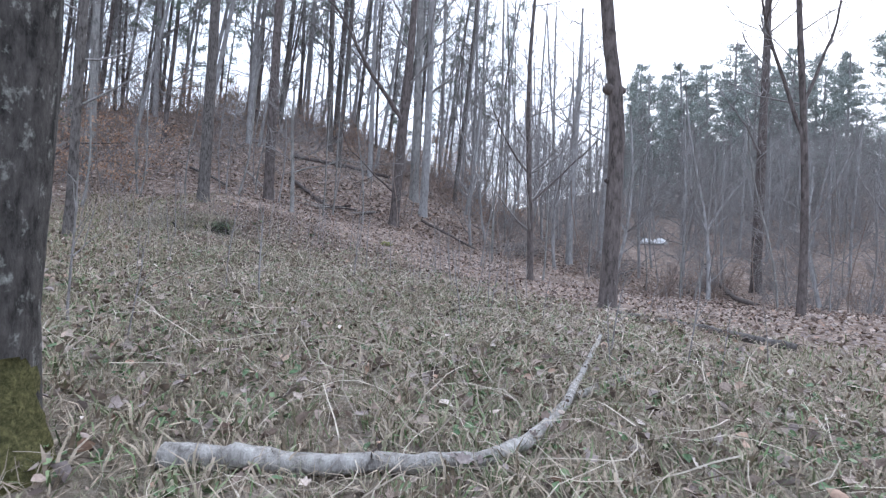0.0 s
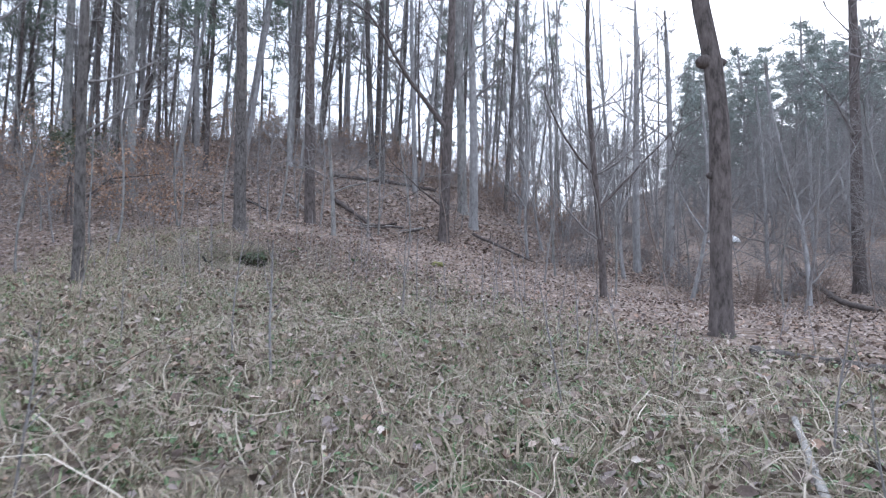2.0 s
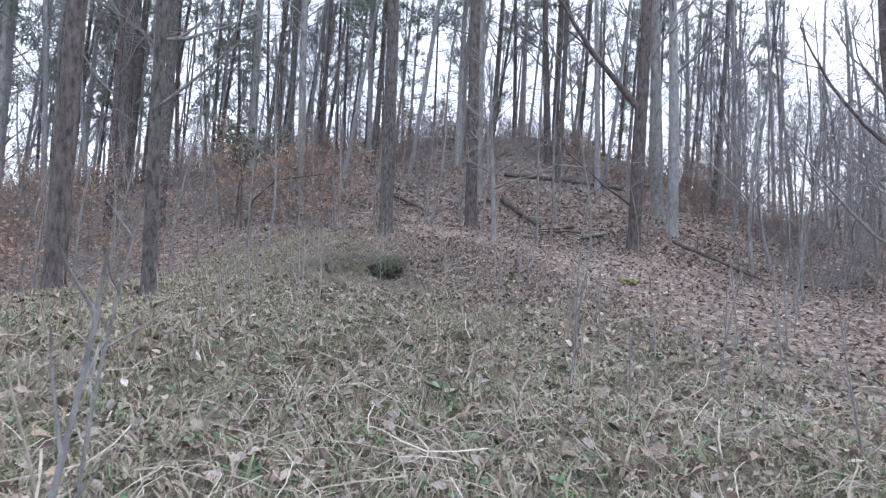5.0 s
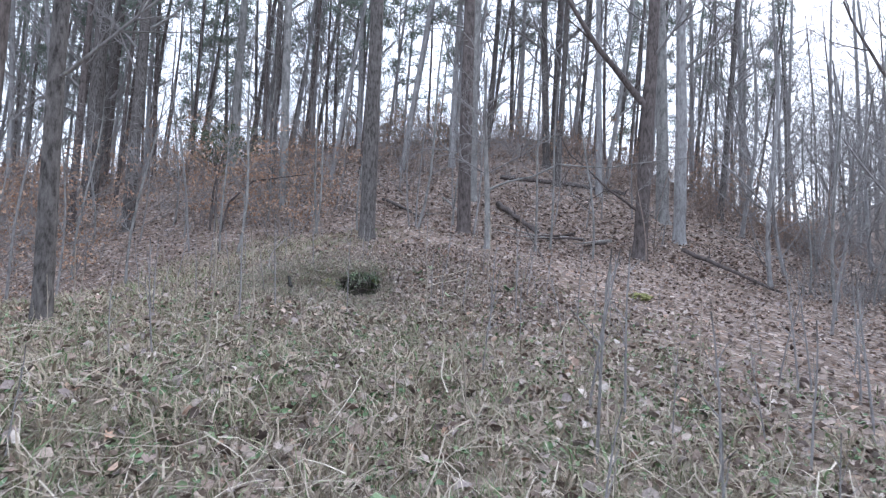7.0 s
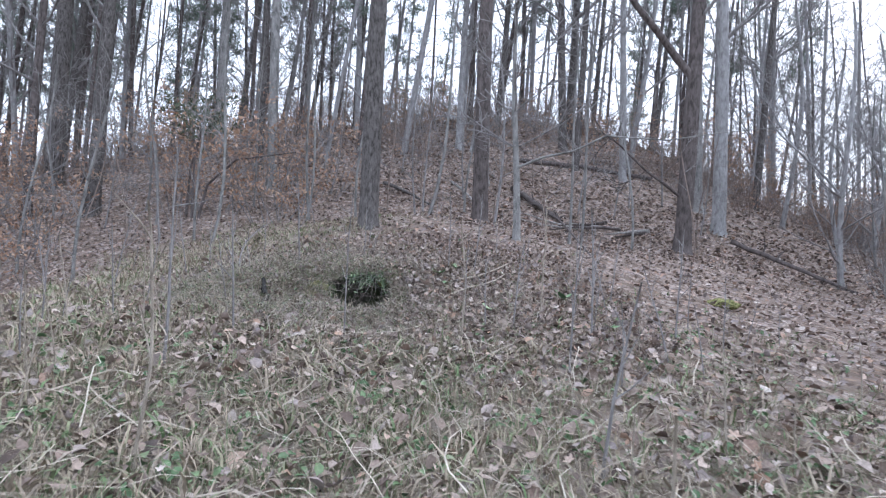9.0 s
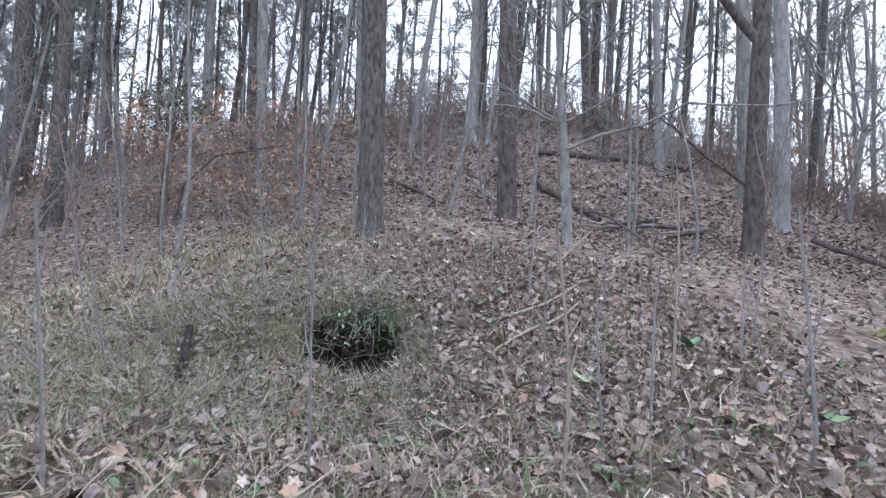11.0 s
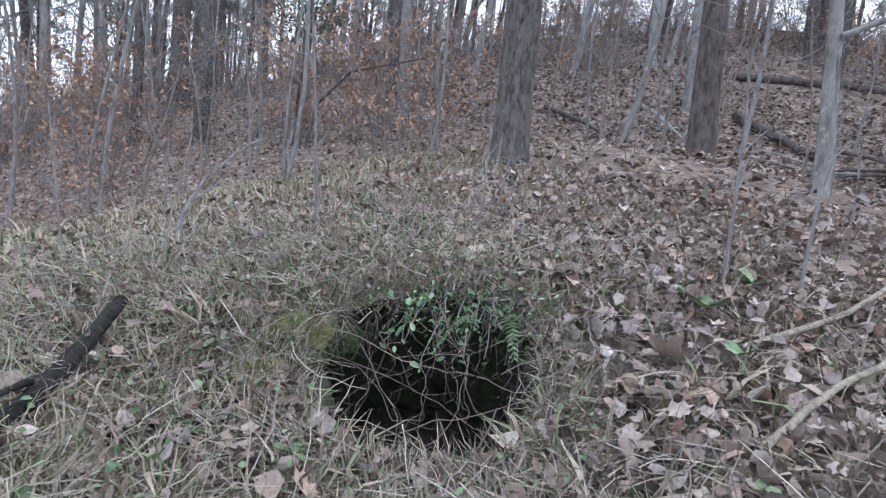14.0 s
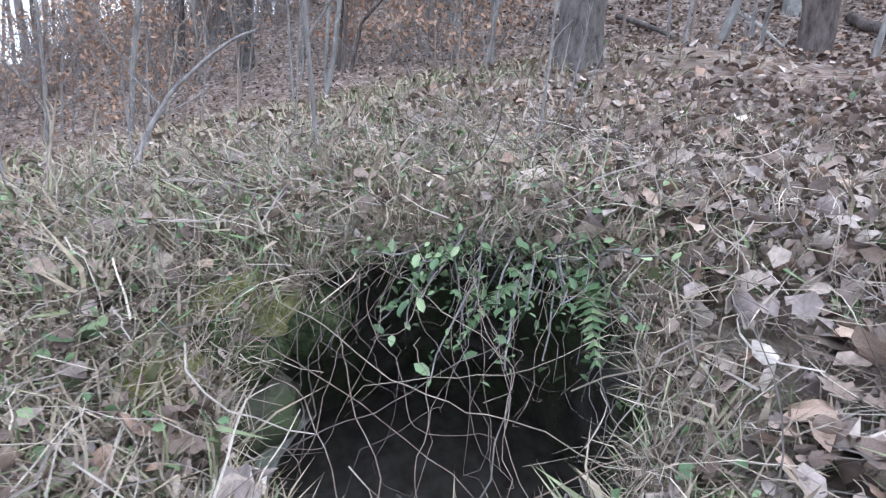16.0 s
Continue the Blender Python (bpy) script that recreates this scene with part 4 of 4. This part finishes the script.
LEAVES = [small_leaf(0.55, 0.10), small_leaf(0.7, 0.2), small_leaf(0.5, -0.15), small_leaf(0.8, 0.3)]
LOBED = [leaf_shape(5, 0.9, 0.5, 0.45), leaf_shape(7, 0.62, 0.6, 0.4), leaf_shape(5, 1.0, -0.4, 0.4), leaf_shape(0, 0.55, 0.8, 0), leaf_shape(7, 0.6, 0.9, 0.35)]


def band(rng, n, line, half):
    """Places within half of a line on the plan."""
    line = np.array(line, float)
    seg = np.linalg.norm(np.diff(line, axis=0), axis=1)
    k = rng.choice(len(seg), n, p=seg / seg.sum())
    s = rng.uniform(0, 1, (n, 1))
    p = line[k] * (1 - s) + line[k + 1] * s + rng.uniform(-half, half, (n, 2))
    return p[:, 0], p[:, 1]


TRACK = [(1.0, 1.0), (-0.5, 6.0), (-3.0, 10.0), (-6.5, 14.5)]
rng = np.random.RandomState(21)
x, y = band(rng, 22000, TRACK, 4.2)
ok = outside_mouth(x, y) & (rng.uniform(0, 1, len(x)) < 1.0 - 0.5 * grassy(x, y))
strewn("leaf_litter", "scattered dead brown leaves in the meadow grass", "leaves", LEAVES + LOBED[:2], x[ok], y[ok], 0.03 + 0.09 * rng.uniform(0, 1, ok.sum()) ** 2, LEAF, rng, 0.6, 0.07)
a, r = rng.uniform(0, 6.283, 19000), np.sqrt(rng.uniform(0, 1, 19000)) * 3.6
x, y = -6.8 + r * np.cos(a), 15.3 + r * np.sin(a)
ok = outside_mouth(x, y) & (rng.uniform(0, 1, len(x)) < 1.0 - 0.5 * grassy(x, y))
strewn("leaf_litter", "deep brown leaf litter on the bank round the spring", "leaves", LEAVES + LOBED, x[ok], y[ok], 0.022 + 0.075 * rng.uniform(0, 1, ok.sum()) ** 2.2, LEAF, rng, 0.8, 0.06)
a, r = rng.uniform(0, 6.283, 9500), np.sqrt(rng.uniform(0, 1, 9500)) * 2.2
x, y = -6.75 + r * np.cos(a), 15.15 + r * np.sin(a)
left = 1 / (1 + np.exp(((x - HOLE[0]) * SIDE[0] + (y - HOLE[1]) * SIDE[1] - 0.1) / 0.35))
ok = outside_mouth(x, y) & (rng.uniform(0, 1, len(x)) < 1.0 - 0.7 * left)
strewn("leaf_litter", "loose curled brown leaves at the spring's edge", "leaves", LEAVES + LOBED, x[ok], y[ok], 0.028 + 0.075 * rng.uniform(0, 1, ok.sum()) ** 2.2, LEAF, rng, 0.75, 0.06)
x, y = rng.uniform(-30, 16, 62000), rng.uniform(3, 33, 62000)
ok = outside_mouth(x, y) & (rng.uniform(0, 1, len(x)) < 1.0 - 0.55 * grassy(x, y))
strewn("leaf_litter", "brown leaf litter on the slope and the flat", "leaves", LEAVES, x[ok], y[ok], rng.uniform(0.05, 0.12, ok.sum()), LEAF, rng, 0.45, 0.06)
x, y = rng.uniform(-34, 12, 20000), rng.uniform(26, 45, 20000)
strewn("leaf_litter", "brown leaf litter high on the hill", "leaves", LEAVES, x, y, rng.uniform(0.09, 0.19, len(x)), LEAF, rng, 0.3, 0.05)


def grass_shape(seed, blades, tall, lean, width):
    r = np.random.RandomState(seed)
    vs, fs = [], []
    for k in range(blades):
        a, l, h = r.uniform(0, 6.283), r.uniform(0.3, 1.0) * lean, tall * r.uniform(0.5, 1.0)
        d, e = np.array([math.cos(a), math.sin(a), 0]), np.array([-math.sin(a), math.cos(a), 0]) * width
        b = d * r.uniform(0, 0.25) + (0, 0, -0.03)
        m = b + d * l * 0.35 + (0, 0, h * 0.65)
        t = b + d * l + (0, 0, h * r.uniform(0.55, 1.0))
        i = len(vs)
        vs += [b - e, b + e, m - e * 0.8, m + e * 0.8, t]
        fs += [(i, i + 1, i + 2), (i + 1, i + 3, i + 2), (i + 2, i + 3, i + 4)]
    return np.array(vs), np.array(fs)


TUFTS = [grass_shape(k, 8, 0.8, 1.0, 0.013) for k in range(5)]
WIDE_TUFTS = [grass_shape(k + 9, 6, 0.7, 0.9, 0.032) for k in range(4)]
x, y = band(rng, 20000, TRACK, 4.6)
ok = outside_mouth(x, y, 0.06) & (rng.uniform(0, 1, len(x)) < 0.15 + 0.85 * grassy(x, y))
strewn("meadow_grass", "short green and straw-coloured winter grass", "grass", TUFTS, x[ok], y[ok], rng.uniform(0.08, 0.26, ok.sum()), GRASS, rng, 0.45, 0.0)
x, y = rng.uniform(-21, 8, 36000), rng.uniform(1, 22, 36000)
ok = outside_mouth(x, y, 0.06) & (rng.uniform(0, 1, len(x)) < grassy(x, y))
strewn("meadow_grass", "pale winter grass of the meadow", "grass", WIDE_TUFTS, x[ok], y[ok], rng.uniform(0.12, 0.3, ok.sum()), GRASS, rng, 0.3, 0.0)
a, r = rng.uniform(0, 6.283, 2400), np.sqrt(rng.uniform(0.01, 1, 2400)) * 2.4
x, y = HOLE[0] + r * np.cos(a), HOLE[1] + r * np.sin(a)
ok = outside_mouth(x, y, 0.02)
strewn("dry_grass", "matted straw-coloured grass round the spring", "grass", TUFTS, x[ok], y[ok], rng.uniform(0.08, 0.24, ok.sum()), DRY_GRASS, rng, 0.6, 0.0)
a = rng.uniform(0, 6.283, 520)
g = rng.uniform(1.0, 1.22, 520)
mv, mu = MOUTH[0] + MOUTH[2] * g * np.cos(a), MOUTH[1] + MOUTH[3] * g * np.sin(a)
x, y = HOLE[0] + SIDE[0] * mv + BACK[0] * mu, HOLE[1] + SIDE[1] * mv + BACK[1] * mu
strewn("dry_grass", "ragged dry grass fringing the spring's mouth", "grass", TUFTS, x[::2], y[::2], rng.uniform(0.08, 0.2, 260), DRY_GRASS, rng, 0.9, 0.01)
strewn("meadow_grass", "fresh and dry grass fringing the spring's mouth", "grass", TUFTS, x[1::2], y[1::2], rng.uniform(0.06, 0.16, 260), GRASS, rng, 0.9, 0.01)


def straw_shape(seed, bend, width):
    """One long dry grass stem lying bent on the ground."""
    r = np.random.RandomState(seed)
    n, vs, fs = 7, [], []
    a, p = r.uniform(-bend, bend), np.array([-0.5, 0.0, 0.0])
    for k in range(n):
        e = np.array([-math.sin(a), math.cos(a), 0.0]) * width * (1 - 0.6 * k / n)
        h = (0, 0, 0.16 * math.sin(math.pi * k / (n - 1)) * r.uniform(0.4, 1.2))
        vs += [p - e + h, p + e + h]
        p = p + np.array([math.cos(a), math.sin(a), 0.0]) / (n - 1)
        a += r.uniform(-bend, bend)
    for k in range(n - 1):
        i = 2 * k
        fs += [(i, i + 1, i + 2), (i + 1, i + 3, i + 2)]
    return np.array(vs), np.array(fs)


STRAWS = [straw_shape(k, 0.45, 0.006) for k in range(8)]
x, y = band(rng, 7000, TRACK, 3.6)
ok = outside_mouth(x, y, -0.06)
strewn("straw", "dry bent grass stems lying in the meadow", "grass", STRAWS, x[ok], y[ok], rng.uniform(0.15, 0.5, ok.sum()), DRY_GRASS, rng, 0.3, 0.06)
a, r = rng.uniform(0, 6.283, 4200), np.sqrt(rng.uniform(0, 1, 4200)) * 2.4
x, y = HOLE[0] + 0.2 + r * np.cos(a), HOLE[1] + r * np.sin(a)
ok = outside_mouth(x, y, 0.03)
strewn("straw", "tangled dry stems round the spring", "grass", STRAWS, x[ok], y[ok], rng.uniform(0.1, 0.36, ok.sum()), DRY_GRASS, rng, 0.4, 0.07)
a, r = rng.uniform(0, 6.283, 2600), np.sqrt(rng.uniform(0, 1, 2600)) * 1.5
x, y = -7.75 + r * np.cos(a), 14.35 + r * np.sin(a)
ok = outside_mouth(x, y, 0.02)
strewn("meadow_grass", "green and straw-coloured grass beside the spring", "grass", TUFTS, x[ok], y[ok], rng.uniform(0.1, 0.24, ok.sum()), GRASS, rng, 0.5, 0.01)
strewn("green_weeds", "small green weeds beside the spring", "weeds", LEAVES[:2], x[ok], y[ok], rng.uniform(0.015, 0.035, ok.sum()), GREEN, rng, 0.5, 0.09)
x, y = band(rng, 2200, TRACK, 4.2)
ok = outside_mouth(x, y, 0.3)
strewn("green_weeds", "small fresh green weeds among the leaves", "weeds", LEAVES[:2], np.repeat(x[ok], 5) + rng.normal(0, 0.05, 5 * ok.sum()), np.repeat(y[ok], 5) + rng.normal(0, 0.05, 5 * ok.sum()),
       rng.uniform(0.025, 0.07, 5 * ok.sum()), GREEN, rng, 0.5, 0.06)

x, y = band(rng, 15000, TRACK, 4.4)
fresh = waves(x, y, 2.2, 14) + 0.5 * waves(x, y, 0.8, 15) - 0.35
ok = outside_mouth(x, y, 0.05) & (fresh > 0.12) & (rng.uniform(0, 1, len(x)) < 0.25 + 0.75 * grassy(x, y))
strewn("green_grass", "patches of fresh green grass in the dead meadow", "grass", TUFTS, x[ok], y[ok], rng.uniform(0.07, 0.2, ok.sum()), FRESH, rng, 0.5, 0.0)
a, r = rng.uniform(0, 6.283, 2600), np.sqrt(rng.uniform(0, 1, 2600)) * 1.7
x, y = -7.6 + r * np.cos(a), 14.5 + r * np.sin(a)
ok = outside_mouth(x, y, 0.0)
strewn("straw", "grey tangle of dead stems on the bank", "grass", STRAWS, x[ok], y[ok], rng.uniform(0.12, 0.4, ok.sum()), TANGLE, rng, 0.6, 0.1)
strewn("green_grass", "fresh green blades on the bank", "grass", TUFTS[:3], x[ok][::2], y[ok][::2], rng.uniform(0.06, 0.15, len(x[ok][::2])), FRESH, rng, 0.6, 0.01)
x, y = band(rng, 2600, TRACK[:3] + [(-4.4, 11.8)], 3.4)
ok = (np.hypot(x - HOLE[0], y - HOLE[1]) > 2.6) & (np.hypot(x + 1.6, y - 1.5) > 1.2)
x, y = x[ok], y[ok]
strewn("straw", "long pale straws bent over in the meadow", "grass", STRAWS, x, y, rng.uniform(0.35, 0.85, len(x)), DRY_GRASS, rng, 0.35, 0.14)


# ---- standing dead stems ----
def stalk(x, y, tall, r, lean, mat, label, seed, twigs=3, name="dead_stem"):
    rng = np.random.RandomState(seed)
    t = Tubes()
    line = wander(rng, (0, 0, -0.05), np.array([lean[0], lean[1], 1.0]) / math.hypot(1, math.hypot(*lean)), tall, 7, 0.035)
    t.tube(line, np.linspace(r, r * 0.45, 8), 6)
    ob = tagged(new(name, t.mesh(name, mat)), label, "stem")
    ob.location = (x, y, ground_at(x, y))
    if twigs:
        for k in range(twigs):
            tw = Tubes()
            d = rng.normal(0, 0.6, 3) + (0, 0, 0.9)
            tw.tube(wander(rng, line[3 + k % 4], d / np.linalg.norm(d), tall * rng.uniform(0.12, 0.3), 3, 0.1), [r * 0.5, r * 0.4, r * 0.3, r * 0.2], 4)
            part("twig", tw.mesh("twig", mat), ob)
    return ob


for k, (x, y, tall, r, lean, mat, lab) in enumerate((
        (-5.05, 13.76, 1.25, 0.011, (0.02, 0.03), STRAW, "tall straw-coloured dead weed stem"),
        (-6.03, 13.22, 1.5, 0.008, (0.0, 0.04), TWIG, "thin dark standing twig in front of the spring"),
        (-4.73, 15.32, 1.6, 0.012, (0.03, 0.02), STRAW, "tall dead weed stem in the leaves"),
        (-2.72, 6.37, 1.5, 0.010, (-0.05, 0.05), TWIG, "slim forked sapling in the grass"),
        (-2.06, 5.87, 1.3, 0.014, (-0.08, 0.02), TWIG, "slim dark sapling in the grass"),
        (-4.69, 9.68, 1.35, 0.010, (0.05, 0.02), STRAW, "tall dry weed with a tufted tip"),
        (-5.15, 10.52, 1.3, 0.011, (0.02, 0.02), STRAW, "tall dry weed in the meadow"),
        (-6.5, 11.66, 1.75, 0.013, (-0.03, 0.0), TWIG, "slim dark sapling in the meadow"),
        (-8.72, 14.35, 0.55, 0.009, (-0.1, 0.1), STRAW, "broken pale weed stem"),
        (-8.55, 14.45, 0.5, 0.007, (0.1, 0.05), STRAW, "broken pale weed stem"))):
    stalk(x, y, tall, r, lean, mat, lab, 500 + k, 4)
rs = np.random.RandomState(33)
sx, sy = band(rs, 215, [(1.5, 4.5), (-1.0, 9.0), (-5.0, 13.0), (-9.0, 17.0)], 4.5)
models = [stalk(2.0, 5.0, 0.95, 0.009, (0.03, 0.02), TWIG, "thin brown dead stem standing in the grass", 601, 3),
          stalk(-4.5, 7.4, 0.75, 0.007, (0.0, 0.05), STRAW, "thin dry stalk standing in the grass", 602, 2),
          stalk(0.8, 8.6, 1.2, 0.010, (-0.04, 0.0), TWIG, "thin brown dead stem standing in the grass", 603, 5)]
WALKED = np.array([(0.6, -0.8), (0.25, 1.4), (0.24, 2.8), (-0.13, 4.0), (-0.5, 4.8), (-1.3, 6.7), (-2.0, 7.8), (-3.7, 10.1), (-4.56, 12.0), (-5.34, 13.1), (-6.16, 14.1)])
for k, (x, y) in enumerate(zip(sx, sy)):
    s = np.linspace(0, 1, 9)[:, None, None]
    legs = WALKED[None, :-1] * (1 - s) + WALKED[None, 1:] * s
    if y < 3.2 or np.hypot(legs[..., 0] - x, legs[..., 1] - y).min() < 0.9 or not outside_mouth(x, y, 0.9):
        continue
    f = rs.uniform(0.6, 1.3)
    ob = copy_thing(models[k % 3], pose(x, y, ground_at(x, y), rs.uniform(-8, 8), rs.uniform(-8, 8), rs.uniform(0, 360)))
    ob.scale = (f, f, f)
    ob["group"] = "dead stems in the meadow"


# ---- greenery on the bank ----
def ivy():
    r = np.random.RandomState(44)
    c = on_bank(0.02, 0.30, 0.0)
    top = empty("trailing_plant", c[0], c[1], c[2], "green trailing plant hanging from the bank over the spring", "plant")
    t = Tubes()
    tips = []
    for k in range(54):
        v0 = r.uniform(-0.12, 0.4)
        a = on_bank(v0, r.uniform(0.06, 0.42), 0.03) - c
        d = np.array([-BACK[0] * 0.6 + SIDE[0] * r.normal(0, 0.4), -BACK[1] * 0.6 + SIDE[1] * r.normal(0, 0.4), -0.35])
        line = wander(r, a, d / np.linalg.norm(d), r.uniform(0.14, 0.42), 5, 0.14)
        t.tube(line, np.linspace(0.004, 0.002, 6), 4)
        tips.append(line)
    tagged(part("stem_tangle", t.mesh("stem_tangle", TWIG), top), kind="stuff")
    v, f = small_leaf(0.52, 0.12)
    me = mesh_of("leaf", v, f, GREEN_ONE)
    for k in range(290):
        line = tips[k % len(tips)]
        p = line[r.randint(1, 6)] + r.normal(0, 0.02, 3)
        ob = part("leaf", me, top)
        s = r.uniform(0.022, 0.05)
        ob.location, ob.scale = p, (s, s, s)
        ob.rotation_euler = (r.uniform(-0.9, 0.9), r.uniform(0.0, 1.2), r.uniform(0, 6.283))
    # the many smaller leaves behind the large ones
    vs, fs, base = [], [], 0
    for m in turns(r, 950, 0.7):
        line = tips[r.randint(0, len(tips))]
        p = line[r.randint(0, 5)] + r.normal(0, 0.03, 3)
        vs.append((m @ v.T).T * r.uniform(0.014, 0.034) + p)
        fs.append(f + base)
        base += len(v)
    tagged(part("foliage", mesh_of("foliage", np.concatenate(vs), np.concatenate(fs), GREEN), top, "small crowded green leaves"), kind="stuff")
    return top


ivy()


def rosette(x, y, n, size, label, seed):
    """A low plant of broad green leaves."""
    r = np.random.RandomState(seed)
    top = empty("green_plant", x, y, ground_at(x, y) + 0.08, label, "plant")
    v, f = leaf_shape(0, 0.6, 0.5, 0)
    me = mesh_of("leaf", v + (0.5, 0, 0), f, GREEN_ONE)
    for k in range(n):
        ob = part("leaf", me, top)
        s = size * r.uniform(0.9, 1.35)
        ob.scale, ob.rotation_euler = (s, s, s), (r.normal(0, 0.2), -r.uniform(0.1, 0.6), 6.283 * k / n + r.normal(0, 0.3))


for k, (x, y, n, size) in enumerate(((-6.38, 15.88, 4, 0.11), (-6.2, 15.7, 3, 0.08), (-4.67, 16.28, 5, 0.13), (-6.34, 16.3, 3, 0.09), (-5.2, 14.9, 4, 0.1), (-7.62, 14.3, 4, 0.06),
                                     (-7.0, 14.3, 3, 0.05), (-9.6, 19.0, 6, 0.16), (-9.4, 18.6, 5, 0.14), (-3.9, 15.2, 4, 0.1), (-2.6, 9.0, 5, 0.09), (-0.4, 5.9, 5, 0.08))):
    rosette(x, y, n, size, "low plant with broad fresh green leaves", 700 + k)


def fern(v, u, n, size, yaw):
    r = np.random.RandomState(int(abs(v) * 100) + 3)
    p = on_bank(v, u, 0.02)
    top = empty("fern_frond", p[0], p[1], p[2], "green fern frond hanging over the spring", "fern")
    t = Tubes()
    for k in range(n):
        s = (k + 0.5) / n
        for side in (-1, 1):
            w = size * 0.26 * (1 - 0.8 * s)
            c = np.array([size * s, 0, -0.35 * size * s * s])
            t.blades(np.array([c + (-0.012, 0, 0), c + (0.014, 0, 0), c + (0.02, side * w, -0.01)]), np.array([[0, 1, 2]]))
    ob = part("frond", t.mesh("frond", GREEN, False), top)
    ob.rotation_euler = (0.2, 0.35, yaw)


fern(0.32, 0.12, 14, 0.26, radians(-50))
fern(0.14, 0.08, 14, 0.22, radians(-100))

# ---- single large leaves that lie on the bank ----
LEAF_MESH = [mesh_of("leaf", v, f, LEAF_ONE) for v, f in LOBED + [leaf_shape(5, 1.05, 0.35, 0.5), leaf_shape(5, 0.95, -0.6, 0.5)]]
rl = np.random.RandomState(55)
BIG = [(-6.4, 15.52, 0.2), (-7.3, 14.42, 0.13), (-6.31, 16.01, 0.19), (-6.46, 15.34, 0.17), (-6.33, 15.3, 0.15), (-6.2, 15.42, 0.14), (-5.88, 13.49, 0.15), (-7.05, 15.55, 0.14), (-6.9, 15.62, 0.15), (-7.25, 15.68, 0.14)]
places = [(x, y, s) for x, y, s in BIG]
while len(places) < 290:
    a, r = rl.uniform(0, 6.283), math.sqrt(rl.uniform(0.02, 1)) * 3.0
    x, y = -6.9 + r * math.cos(a), 15.1 + r * math.sin(a)
    if outside_mouth(x, y, -0.03):
        places.append((x, y, 0.05 + 0.075 * rl.uniform(0, 1) ** 2))
for k, (x, y, s) in enumerate(places):
    ob = part("leaf", LEAF_MESH[k % len(LEAF_MESH)] if k >= len(BIG) else LEAF_MESH[5 + k % 2], ground)
    ob.location, ob.scale = (x, y, ground_at(x, y) + (0.1 if k < len(BIG) else rl.uniform(0.05, 0.1))), (s, s, s)
    ob.rotation_euler = (rl.normal(0, 0.35), rl.normal(0, 0.35), rl.uniform(0, 6.283))
